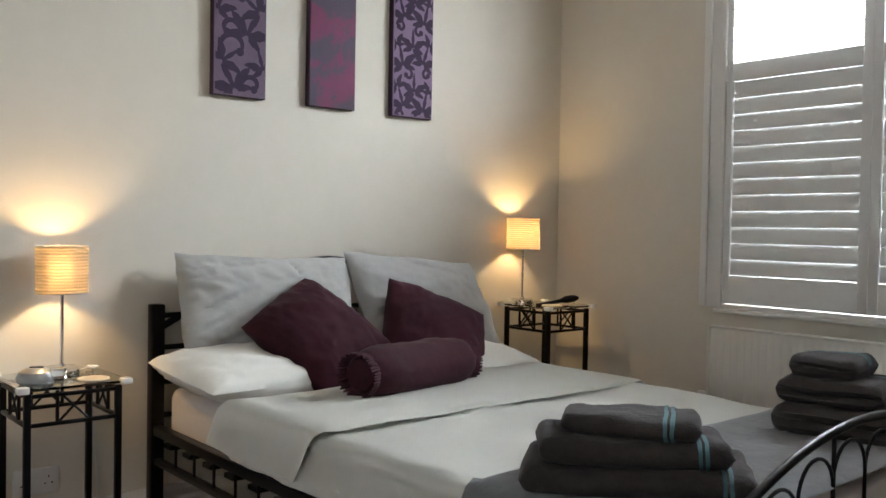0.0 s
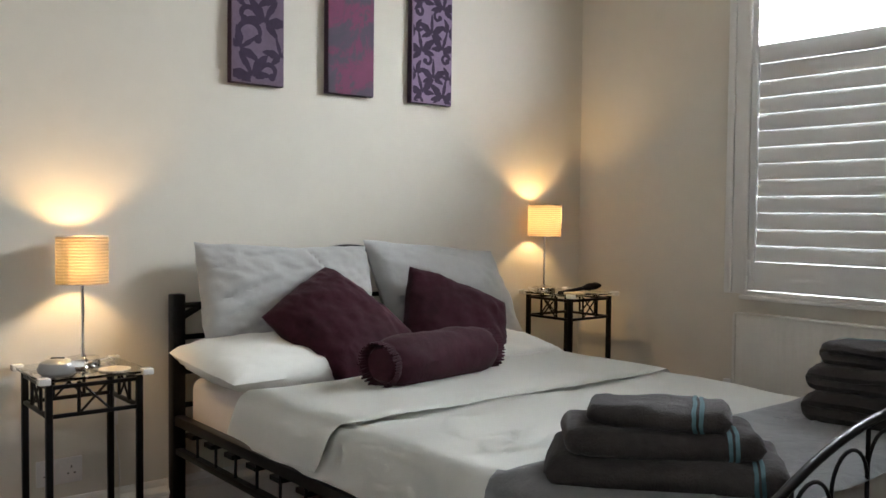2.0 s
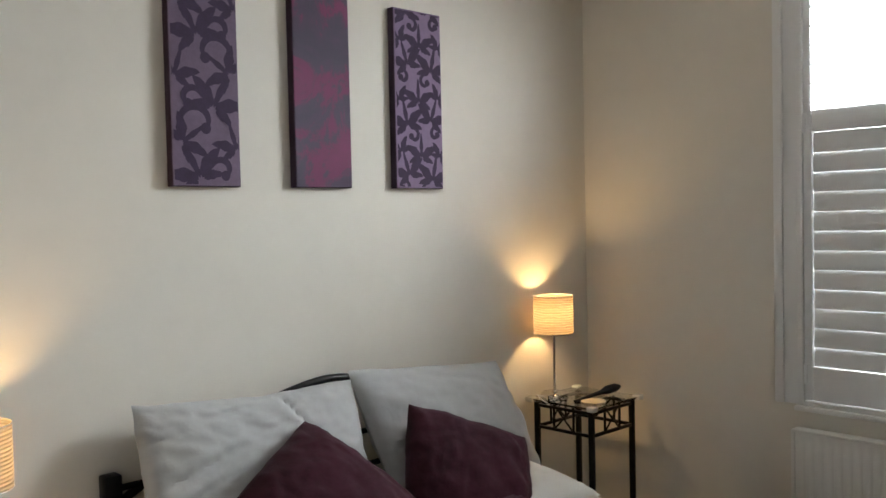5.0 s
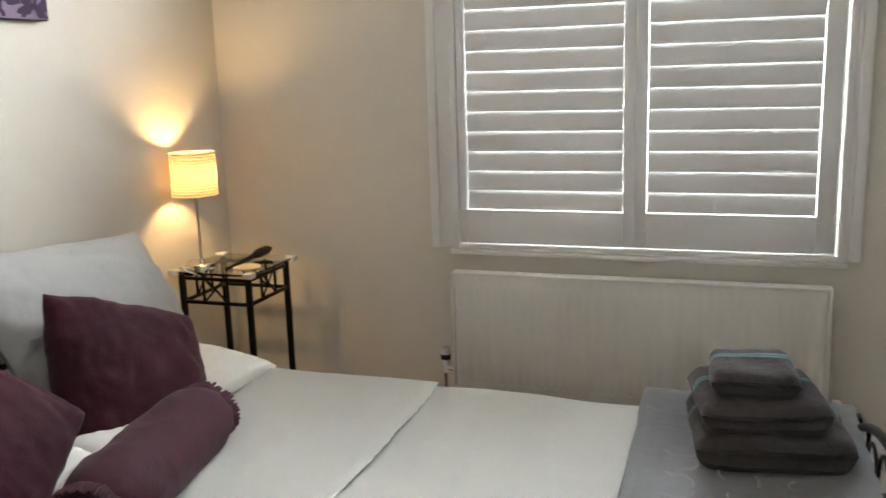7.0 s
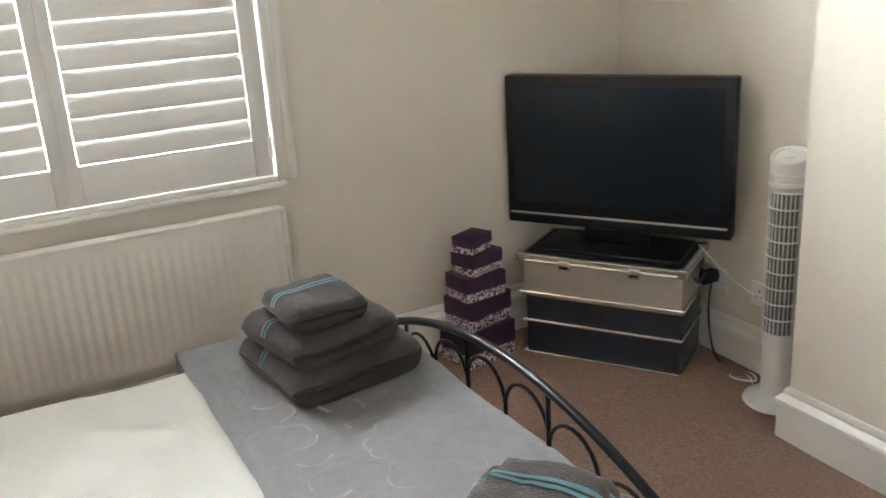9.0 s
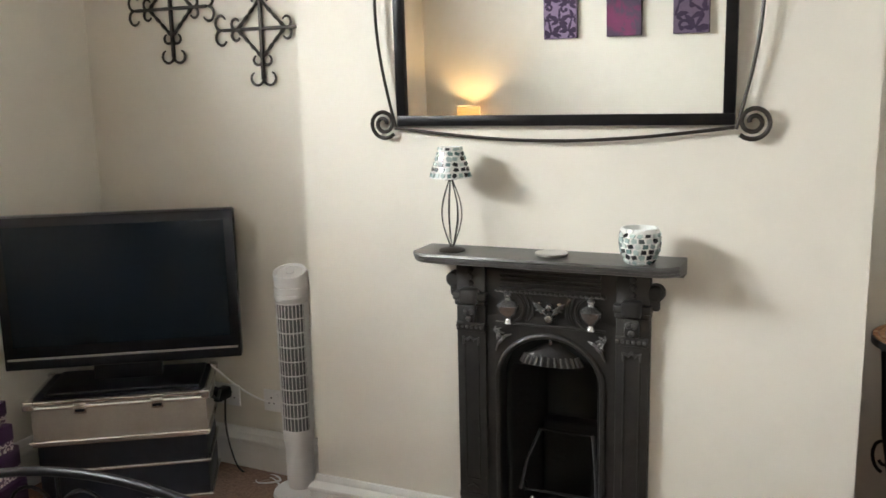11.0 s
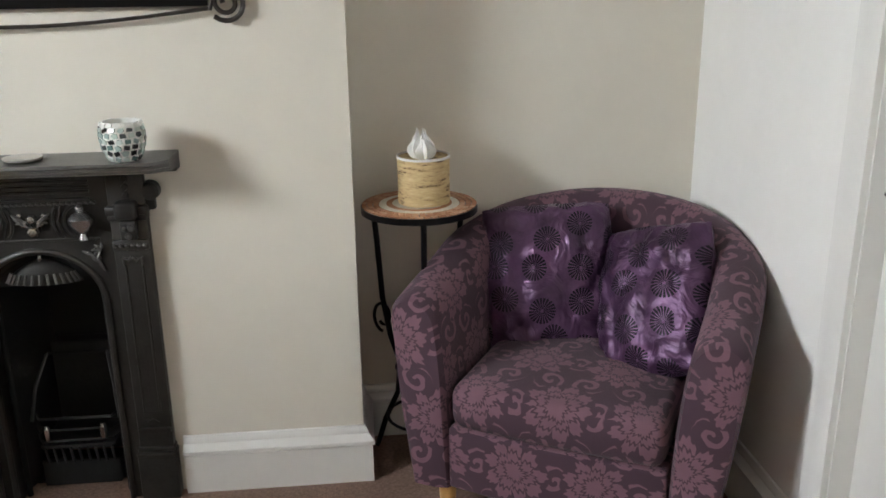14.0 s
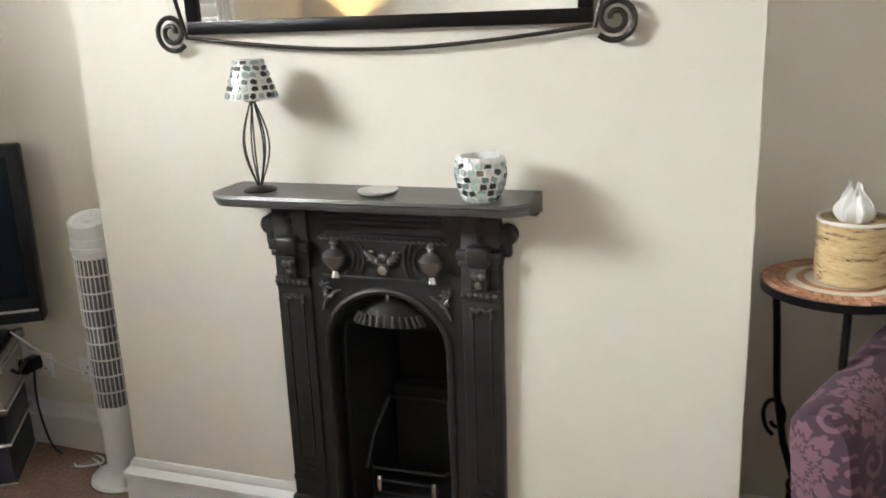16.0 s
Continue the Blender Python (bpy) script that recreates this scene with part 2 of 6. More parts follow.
bulb = Mat("lit_bulb", (1, 0.8, 0.5))
bulb.set("Emission Color", (1.0, 0.62, 0.24, 1))
bulb.set("Emission Strength", 12.0)
BULB = bulb.m

skyglow = Mat("overcast_sky", (0, 0, 0), 1.0)
skyglow.set("Emission Color", (0.96, 0.98, 1.0, 1))
skyglow.set("Emission Strength", 9.0)
SKYGLOW = skyglow.m

bark = Mat("birch_bark", rough=0.8)
bv = bark.node("Mapping")
bv.inputs["Scale"].default_value = (1, 1, 4.5)
bark.link(bark.coords(), bv.inputs["Vector"])
fleck = bark.noise(22, 5, bv.outputs[0], 0.7)
bark.colour(bark.ramp(fleck, [(0.36, (0.10, 0.055, 0.025)), (0.44, (0.50, 0.36, 0.18)), (0.62, (0.60, 0.46, 0.24)), (0.72, (0.66, 0.55, 0.36))]))
bark.bump(fleck, 0.4, 0.006)
BARK = bark.m
BOX_PURPLE = simple("dark_purple_card", (0.036, 0.009, 0.043), 0.6, amount=0.15, scale=20, bump=0.1, bscale=150)
fl = Mat("floral_paper", rough=0.7)
fv = fl.node("TexVoronoi", Scale=40.0, Randomness=0.7)
fl.link(fl.coords(), fv.inputs["Vector"])
petals = fl.math("SINE", fl.math("MULTIPLY", fv.outputs["Distance"], 15.0))
fl.colour(fl.ramp(fl.math("ADD", fl.math("MULTIPLY", petals, 0.5), fl.math("MULTIPLY", fl.noise(40, 2), 0.5)), [(0.22, (0.12, 0.07, 0.11)), (0.32, (0.36, 0.30, 0.33)), (0.42, (0.74, 0.70, 0.66))]))
FLORAL = fl.m

canvas_side = simple("dark_canvas_edge", (0.03, 0.012, 0.03), 0.8)
CANVAS_MAUVE = simple("mauve_canvas", (0.125, 0.085, 0.130), 0.75, amount=0.18, scale=8, bump=0.2, bscale=300)
CANVAS_LILAC = simple("lilac_canvas", (0.205, 0.140, 0.225), 0.75, amount=0.15, scale=8, bump=0.2, bscale=300)
MOTIF = simple("dark_flock_print", (0.032, 0.016, 0.044), 0.85, amount=0.3, scale=30, bump=0.2, bscale=300)
cp = Mat("magenta_purple_canvas", rough=0.7)
cloudy = cp.noise(5.5, 5, None, 0.65, 0.5)
cp.colour(cp.ramp(cloudy, [(0.40, (0.040, 0.026, 0.050)), (0.50, (0.052, 0.026, 0.056)), (0.56, (0.12, 0.012, 0.060)), (0.70, (0.15, 0.012, 0.070))]))
cp.bump(cp.noise(300, 2), 0.2, 0.002)
CANVAS_PINK = cp.m


def mosaic(name, stops, scale=34.0):
    m = Mat(name, rough=0.18, spec=0.6)
    info = m.node("ObjectInfo").outputs["Random"]
    n = m.t.nodes.new("ShaderNodeValToRGB")
    n.color_ramp.interpolation = "CONSTANT"
    el = n.color_ramp.elements
    while len(el) < len(stops):
        el.new(0.5)
    for e, (p, c) in zip(el, stops):
        e.position, e.color = p, (*c, 1)
    m.link(info, n.inputs[0])
    m.colour(n.outputs[0])
    return m.m


TESSERA = mosaic("glass_tesserae", [(0.0, (0.58, 0.64, 0.60)), (0.20, (0.38, 0.47, 0.44)), (0.34, (0.022, 0.024, 0.026)), (0.64, (0.13, 0.21, 0.20)), (0.74, (0.07, 0.08, 0.08)), (0.86, (0.34, 0.42, 0.40))])
TERRACOTTA = mosaic("terracotta_tiles", [(0.0, (0.46, 0.23, 0.13)), (0.35, (0.56, 0.32, 0.20)), (0.7, (0.40, 0.19, 0.11))])
CREAM = simple("cream_stone_mosaic", (0.62, 0.57, 0.47), 0.5, amount=0.15, scale=60, bump=0.3, bscale=90)
GROUT = simple("white_grout", (0.76, 0.76, 0.72), 0.8, amount=0.1, scale=30)
DARK_GROUT = simple("dark_grout", (0.20, 0.14, 0.10), 0.9, amount=0.2, scale=30)
COASTER = simple("pale_coaster", (0.55, 0.48, 0.36), 0.6, amount=0.1, scale=30)
SILVER_DISC = simple("silver_dish", (0.62, 0.61, 0.58), 0.3, 0.7, 0.1, 20)


# ---- mesh helpers ----
def part(name, bm, material, parent=None, label="", smooth=True, m=None):
    """Links a bmesh as one mesh object, under a thing or a part."""
    me = bpy.data.meshes.new(name)
    bmesh.ops.recalc_face_normals(bm, faces=bm.faces[:])
    bm.to_mesh(me)
    bm.free()
    if smooth:
        me.polygons.foreach_set("use_smooth", [True] * len(me.polygons))
        me.set_sharp_from_angle(angle=radians(38))
    me.materials.append(material)
    ob = new(name, me)
    if parent is not None:
        ob.parent = parent
    if m is not None:
        ob.matrix_basis = m
    if label:
        tagged(ob, label)
    return ob


def thing(name, m, label, category, group="", kind=""):
    ob = new(name)
    ob.matrix_basis = m
    ob.empty_display_size = 0.1
    return tagged(ob, label, category, group, kind)


def box(x0, x1, y0, y1, z0, z1, bevel=0.0, seg=2, bm=None):
    own = bmesh.new()
    r = bmesh.ops.create_cube(own, size=1)
    for v in r["verts"]:
        v.co = ((x0 + x1) / 2 + v.co.x * (x1 - x0), (y0 + y1) / 2 + v.co.y * (y1 - y0), (z0 + z1) / 2 + v.co.z * (z1 - z0))
    if bevel:
        bmesh.ops.bevel(own, geom=own.edges[:], offset=bevel, segments=seg, profile=0.5, affect="EDGES")
    if bm is None:
        return own
    return join(bm, own)


def join(bm, other, m=None):
    """Adds another bmesh to bm."""
    if m is not None:
        bmesh.ops.transform(other, matrix=m, verts=other.verts[:])
    me = bpy.data.meshes.new("tmp")
    other.to_mesh(me)
    other.free()
    bm.from_mesh(me)
    bpy.data.meshes.remove(me)
    return bm


def tube(points, radius, sides=8, closed=False, bm=None, flat=1.0):
    """A round bar that follows points; radius is a number or one for each point."""
    bm = bm or bmesh.new()
    pts = [Vector(p) for p in points]
    n = len(pts)
    rings, up = [], None
    for i, p in enumerate(pts):
        a = pts[(i - 1) % n] if (closed or i) else p
        b = pts[(i + 1) % n] if (closed or i < n - 1) else p
        d = (b - a).normalized()
        if up is None:
            up = d.orthogonal().normalized()
        else:
            up = (up - d * up.dot(d))
            up = up.normalized() if up.length > 1e-6 else d.orthogonal().normalized()
        side = d.cross(up)
        r = radius[i] if isinstance(radius, (list, tuple)) else radius
        rings.append([bm.verts.new(p + r * (math.cos(k * math.tau / sides) * up + flat * math.sin(k * math.tau / sides) * side)) for k in range(sides)])
    for i in range(n if closed else n - 1):
        a, b = rings[i], rings[(i + 1) % n]
        for k in range(sides):
            bm.faces.new((a[k], a[(k + 1) % sides], b[(k + 1) % sides], b[k]))
    if not closed:
        bm.faces.new(rings[0][::-1])
        bm.faces.new(rings[-1])
    return bm


def lathe(profile, sides=32, bm=None, centre=(0, 0, 0), arc=math.tau):
    """Turns (radius, height) pairs round the z axis."""
    bm = bm or bmesh.new()
    c = Vector(centre)
    rings = []
    for r, z in profile:
        if r < 1e-5:
            rings.append([bm.verts.new(c + Vector((0, 0, z)))])
        else:
            rings.append([bm.verts.new(c + Vector((r * math.cos(k * arc / sides), r * math.sin(k * arc / sides), z))) for k in range(sides)])
    for a, b in zip(rings, rings[1:]):
        for k in range(sides):
            j = (k + 1) % sides
            if len(a) == 1 and len(b) == 1:
                continue
            if len(a) == 1:
                bm.faces.new((a[0], b[j], b[k]))
            elif len(b) == 1:
                bm.faces.new((a[k], a[j], b[0]))
            else:
                bm.faces.new((a[k], a[j], b[j], b[k]))
    return bm


def prism(outline, y0, y1, bevel=0.0, bm=None):
    """An outline in x and z, pushed from y0 to y1."""
    own = bmesh.new()
    f = own.faces.new([own.verts.new((x, y0, z)) for x, z in outline])
    r = bmesh.ops.extrude_face_region(own, geom=[f])
    bmesh.ops.translate(own, vec=(0, y1 - y0, 0), verts=[v for v in r["geom"] if isinstance(v, bmesh.types.BMVert)])
    if bevel:
        bmesh.ops.bevel(own, geom=own.edges[:], offset=bevel, segments=2, profile=0.5, affect="EDGES")
    return own if bm is None else join(bm, own)


def extrude_profile(profile, path, closed=False, bm=None):
    """A moulding: (out, up) pairs swept along plan points, mitred; out is to the left of the way."""
    bm = bm or bmesh.new()
    pts = [Vector((x, y, 0)) for x, y in path]
    n = len(pts)
    rings = []
    for i, p in enumerate(pts):
        d0 = (p - pts[i - 1]).normalized() if (i or closed) else None
        d1 = (pts[(i + 1) % n] - p).normalized() if (i < n - 1 or closed) else None
        d0, d1 = d0 or d1, d1 or d0
        n0, n1 = Vector((-d0.y, d0.x, 0)), Vector((-d1.y, d1.x, 0))
        mit = (n0 + n1)
        mit = mit / max(0.2, mit.length_squared / 2)
        rings.append([bm.verts.new(p + mit * o + Vector((0, 0, u))) for o, u in profile])
    k = len(profile)
    for i in range(n if closed else n - 1):
        a, b = rings[i], rings[(i + 1) % n]
        for j in range(k - 1):
            bm.faces.new((a[j], a[j + 1], b[j + 1], b[j]))
    if not closed:
        bm.faces.new(rings[0])
        bm.faces.new(rings[-1][::-1])
    return bm


def wrinkle(p, scale, amount, seed=0.0):
    q = Vector(p) * scale + Vector((seed * 7.3, seed * 3.1, seed))
    return amount * (noise.noise(q) + 0.5 * noise.noise(q * 2.3))


def pillow(w, h, t, seed=0.0, n=26, sag=0.0, crease=0.006, pinch=0.10, edge=0.0, power=2.6, rounding=0.05):
    """A stuffed cushion in the x-z plane, t thick in y, with its own unwrapped surface."""
    bm = bmesh.new()
    uvl = bm.loops.layers.uv.new("UVMap")
    sides = []
    for s in (1, -1):
        grid = []
        for i in range(n + 1):
            row = []
            for j in range(n + 1):
                u, v = -1 + 2 * i / n, -1 + 2 * j / n
                u, v = math.copysign(abs(u) ** 0.85, u), math.copysign(abs(v) ** 0.85, v)
                full = max(0.0, (1 - abs(u) ** power)) ** 0.5 * max(0.0, (1 - abs(v) ** power)) ** 0.5
                x = u * w / 2 * (1 - pinch * (1 - v * v) * abs(u) ** 3 * 0.6)
                z = v * h / 2 * (1 - pinch * (1 - u * u) * abs(v) ** 3 * 0.6)
                z -= sag * (1 - u * u) * max(0, v)
                x *= 1 - rounding * u * u * v * v
                z *= 1 - rounding * u * u * v * v
                x += wrinkle((u * 2, v * 2, 5), 1.2, 0.02 * w, seed) * 0.6
                z += wrinkle((u * 2, v * 2, 9), 1.2, 0.02 * h, seed + 3) * 0.6
                d = full * t / 2
                d += (wrinkle((u * 3, v * 3, s), 1.0, crease, seed) + abs(wrinkle((u * 2.2 + v, v * 2 - u, s), 1.7, crease * 1.2, seed + 5))) * min(1, full * 3)
                row.append((bm.verts.new((x, s * d, z)), (u * w / 2, v * h / 2)))
            grid.append(row)
        sides.append(grid)
    for s, grid in zip((1, -1), sides):
        for i in range(n):
            for j in range(n):
                q = [grid[i][j], grid[i + 1][j], grid[i + 1][j + 1], grid[i][j + 1]]
                if s > 0:
                    q = q[::-1]
                f = bm.faces.new([a for a, _ in q])
                for loop, (_, uv) in zip(f.loops, q):
                    loop[uvl].uv = (uv[0] + (0 if s > 0 else 3), uv[1])
    bmesh.ops.remove_doubles(bm, verts=bm.verts[:], dist=0.0004)
    return bm


def spiral(cx, cz, r0, r1, a0, turns, n=26, y=0.0):
    """Points of a flat scroll in x and z, from radius r0 in to r1."""
    out = []
    for i in range(n + 1):
        f = i / n
        r, a = r0 + (r1 - r0) * f, a0 + turns * math.tau * f
        out.append((cx + r * math.cos(a), y, cz + r * math.sin(a)))
    return out


# ---- the room ----
BED_Y, WIN_X, ALC_Y, BREAST_Y, DOOR_X, TOP = 3.31, 3.575, -0.36, -0.10, -0.25, 2.65
BR0, BR1 = 0.787, 2.435


def structure(name, bm, material, label, category, m=None):
    return tagged(part(name, bm, material, None, "", True, m), label, category, "", "structure")


def ground(x):
    """The old floor rises a little toward the window wall."""
    return max(0.0, (x - 2.3) * 0.026)


bm = prism([(DOOR_X - 0.2, -0.12), (WIN_X + 0.3, -0.12), (WIN_X + 0.3, ground(WIN_X + 0.3)), (2.3, 0.0), (DOOR_X - 0.2, 0.0)], ALC_Y - 0.2, BED_Y + 0.2)
structure("floor", bm, CARPET, "brown short-pile carpet over the whole bedroom floor", "carpet")
structure("ceiling", box(DOOR_X - 0.2, WIN_X + 0.3, ALC_Y - 0.2, BED_Y + 0.2, TOP, TOP + 0.12), CEILING, "plain white painted ceiling of the bedroom", "ceiling")
structure("wall_north", box(DOOR_X - 0.2, WIN_X + 0.3, BED_Y, BED_Y + 0.15, 0, TOP), WALL, "warm beige painted wall behind the bed", "wall")

OY0, OY1, OZ0, OZ1 = 1.075, 2.335, 0.815, 2.47
bm = box(WIN_X, WIN_X + 0.3, ALC_Y - 0.2, OY0, 0, TOP)
box(WIN_X, WIN_X + 0.3, OY1, BED_Y, 0, TOP, bm=bm)
box(WIN_X, WIN_X + 0.3, OY0, OY1, 0, OZ0, bm=bm)
box(WIN_X, WIN_X + 0.3, OY0, OY1, OZ1, TOP, bm=bm)
structure("wall_east", bm, WALL, "warm beige painted wall with a shuttered window", "wall")

bm = box(DOOR_X - 0.2, BR0, ALC_Y - 0.2, ALC_Y, 0, TOP)
box(BR1, WIN_X, ALC_Y - 0.2, ALC_Y, 0, TOP, bm=bm)
structure("wall_south", bm, WALL, "beige painted alcove walls beside the chimney breast", "wall")

FX0, FX1, FZ = 1.446, 1.773, 0.768
bm = bmesh.new()
for x0, x1, z0, z1 in ((BR0, FX0, 0, TOP), (FX1, BR1, 0, TOP), (FX0, FX1, FZ, TOP)):
    box(x0, x1, ALC_Y - 0.2, BREAST_Y, z0, z1, bm=bm)
box(FX0, FX1, ALC_Y - 0.2, ALC_Y - 0.05, 0, FZ, bm=bm)
bmesh.ops.remove_doubles(bm, verts=bm.verts[:], dist=0.0005)
structure("chimney_breast", bm, WALL, "beige painted chimney breast with a fireplace opening", "wall")

D0, D1, DZ = 0.56, 1.34, 2.03
bm = box(DOOR_X - 0.2, DOOR_X, ALC_Y, D0, 0, TOP)
box(DOOR_X - 0.2, DOOR_X, D1, BED_Y, 0, TOP, bm=bm)
box(DOOR_X - 0.2, DOOR_X, D0, D1, DZ, TOP, bm=bm)
structure("wall_west", bm, WHITE_WALL, "white painted wall with the bedroom door", "wall")

# skirting boards with a moulded top
SKIRT = [(0, 0), (0.024, 0), (0.024, 0.118), (0.030, 0.124), (0.030, 0.134), (0.020, 0.146), (0.013, 0.152), (0.013, 0.160), (0.006, 0.172), (0, 0.174)]


def skirting(path, lift=0.0):
    structure("baseboard", extrude_profile([(o, u + lift if u else 0) for o, u in SKIRT], path), GLOSS, "white gloss moulded skirting board", "skirting board")


skirting([(WIN_X, BED_Y), (DOOR_X, BED_Y), (DOOR_X, D1 + 0.1)])
skirting([(WIN_X, ALC_Y), (WIN_X, BED_Y)], 0.042)
skirting([(1.898, BREAST_Y), (BR1, BREAST_Y), (BR1, ALC_Y), (WIN_X, ALC_Y)])
skirting([(DOOR_X, D0 - 0.1), (DOOR_X, ALC_Y), (BR0, ALC_Y), (BR0, BREAST_Y), (1.300, BREAST_Y)])


# ---- door ----
def door():
    d = thing("door_1", pose(DOOR_X, 0, 0), "white painted panelled bedroom door, closed, in a white frame", "door", "", "structure")
    part("door_leaf", box(-0.09, -0.05, D0 + 0.005, D1 - 0.005, 0.008, DZ - 0.004, 0.003), GLOSS, d)
    for z0, z1 in ((0.22, 0.86), (1.02, 1.88)):
        for y0 in (D0 + 0.11, D0 + 0.44):
            part("panel", box(-0.052, -0.040, y0, y0 + 0.24, z0, z1, 0.006), GLOSS, d)
    part("door_handle", tube([(-0.05, D0 + 0.07, 1.0), (0.0, D0 + 0.07, 1.0), (0.0, D0 + 0.17, 1.0)], 0.009), CHROME, d, "chrome lever handle")
    prof = [(0, 0.09), (0.012, 0.09), (0.022, 0.075), (0.018, 0.05), (0.022, 0.02), (0.016, 0.0), (0, 0)]
    for y0, sgn in ((D0, -1), (D1, 1)):
        bm = bmesh.new()
        rows = [[bm.verts.new((o, y0 + sgn * (w - 0.0), z)) for o, w in prof] for z in (0.0, DZ + 0.09)]
        for j in range(len(prof) - 1):
            bm.faces.new((rows[0][j], rows[0][j + 1], rows[1][j + 1], rows[1][j]))
        bm.faces.new(rows[0])
        bm.faces.new(rows[1])
        part("door_frame", bm, GLOSS, d)
    part("door_frame", box(0, 0.02, D0, D1, DZ, DZ + 0.09, 0.004), GLOSS, d)
    for y0, y1 in ((D0 - 0.0, D0 + 0.004), (D1 - 0.004, D1)):
        part("jamb", box(-0.2, 0, y0, y1, 0, DZ), GLOSS, d)
    part("threshold", box(-0.2, -0.04, D0, D1, -0.01, 0.006), GLOSS, d)
    part("jamb", box(-0.2, 0, D0, D1, DZ - 0.004, DZ), GLOSS, d)


door()


# ---- window with plantation shutters ----
def louvre_mesh(length, depth, thick):
    bm = bmesh.new()
    ends = []
    for y in (-length / 2, length / 2):
        ends.append([bm.verts.new((depth / 2 * math.cos(a), y, thick / 2 * math.sin(a))) for a in (k * math.tau / 12 for k in range(12))])
    for k in range(12):
        bm.faces.new((ends[0][k], ends[0][(k + 1) % 12], ends[1][(k + 1) % 12], ends[1][k]))
    bm.faces.new(ends[0])
    bm.faces.new(ends[1])
    return bm


def window():
    w = thing("window_1", pose(0, 0, 0), "sash window behind white plantation shutters, lower louvres shut, upper ones open", "window", "", "structure")
    # moulded casing round the opening
    for y0, y1, y2, nm in ((2.335, 2.405, 2.440, "casing"), (1.075, 1.040, 1.008, "casing")):
        part(nm, box(WIN_X - 0.022, WIN_X + 0.002, min(y0, y2), max(y0, y2), 0.808, 2.55, 0.004), GLOSS, w)
        part(nm, box(WIN_X - 0.034, WIN_X - 0.021, min(y1, y2), max(y1, y2), 0.808, 2.55, 0.006), GLOSS, w)
        part(nm, box(WIN_X - 0.027, WIN_X - 0.021, min(y0, y0 + (0.022 if y2 > y0 else -0.022)), max(y0, y0 + (0.022 if y2 > y0 else -0.022)), 0.808, 2.47, 0.003), GLOSS, w)
    part("casing", box(WIN_X - 0.022, WIN_X + 0.002, 1.075, 2.335, 2.47, 2.55, 0.004), GLOSS, w)
    part("window_sill", box(WIN_X - 0.030, WIN_X + 0.2, 1.045, 2.37, 0.785, 0.803, 0.005), GLOSS, w)
    part("window_sill", box(WIN_X - 0.018, WIN_X + 0.2, 1.055, 2.36, 0.803, 0.822, 0.004), GLOSS, w)
    # lining of the opening
    for b in ((OY0 - 0.002, OY0 + 0.006, OZ0, OZ1), (OY1 - 0.006, OY1 + 0.002, OZ0, OZ1), (OY0, OY1, OZ1 - 0.006, OZ1 + 0.002)):
        part("lining", box(WIN_X + 0.02, WIN_X + 0.29, *b), GLOSS, w)
    # shutter panels
    X0, X1 = WIN_X - 0.020, WIN_X + 0.010
    for a, b, s in ((2.333, 1.7126, 1), (1.7125, 1.084, 2)):
        y0, y1 = min(a, b), max(a, b)
        i0, i1 = (1.752, 2.304) if s == 1 else (1.142, 1.674)
        p = part("shutter", box(X0, X1, y0, i0, 0.827, 2.455, 0.003), SHUTTER, w)
        part("stile", box(X0, X1, i1, y1, 0.827, 2.455, 0.003), SHUTTER, p)
        part("bottom_rail", box(X0 + 0.001, X1, i0, i1, 0.827, 0.948, 0.003), SHUTTER, p)
        part("mid_rail", box(X0 + 0.001, X1, i0, i1, 1.786, 1.862, 0.003), SHUTTER, p)
        part("top_rail", box(X0 + 0.001, X1, i0, i1, 2.40, 2.455, 0.003), SHUTTER, p)
        bm = louvre_mesh(i1 - i0 - 0.0042, 0.0715, 0.009)
        first = None
        for k in range(12):
            m = pose((X0 + X1) / 2, (i0 + i1) / 2, 0.948 + 0.0372 + 0.0694 * k, 0, -84.5 + 0.8 * math.sin(k * 2.1 + s), 0)
            if first is None:
                first = part("louvre", bm, SHUTTER, p, "", True, m)
            else:
                o = first.copy()
                scene.collection.objects.link(o)
                o.matrix_basis = m
        for k in range(8):
            o = first.copy()
            scene.collection.objects.link(o)
            o.matrix_basis = pose((X0 + X1) / 2, (i0 + i1) / 2, 1.862 + 0.034 + 0.067 * k, 0, -24, 0)
        part("knob", lathe([(0.0, 0.0), (0.006, 0.002), (0.007, 0.010), (0.004, 0.014), (0.0, 0.015)], 12), GLOSS, p, "", True, pose(X0, i0 + 0.04 if s == 1 else i1 - 0.04, 1.88, 0, -90, 0))
    for z in (0.92, 1.82):
        part("hinge", box(X0 - 0.006, X0 + 0.001, 2.320, 2.334, z - 0.035, z + 0.035, 0.002), SHUTTER, w)
        part("hinge", box(X0 - 0.006, X0 + 0.001, 1.082, 1.096, z - 0.035, z + 0.035, 0.002), SHUTTER, w)
    # sash frame and panes
    gx = WIN_X + 0.17
    for z0, z1 in ((0.822, 1.66), (1.60, 2.47)):
        xx = gx if z0 < 1 else gx + 0.04
        part("sash_frame", box(xx, xx + 0.035, OY0, OY0 + 0.05, z0, z1, 0.004), GLOSS, w)
        part("sash_frame", box(xx, xx + 0.035, OY1 - 0.05, OY1, z0, z1, 0.004), GLOSS, w)
        part("sash_frame", box(xx + 0.001, xx + 0.034, OY0, OY1, z0, z0 + 0.05, 0.004), GLOSS, w)
        part("sash_frame", box(xx + 0.001, xx + 0.034, OY0, OY1, z1 - 0.05, z1, 0.004), GLOSS, w)
        g = part("pane", box(xx + 0.014, xx + 0.018, OY0 + 0.04, OY1 - 0.04, z0 + 0.04, z1 - 0.04), GLASS, w)
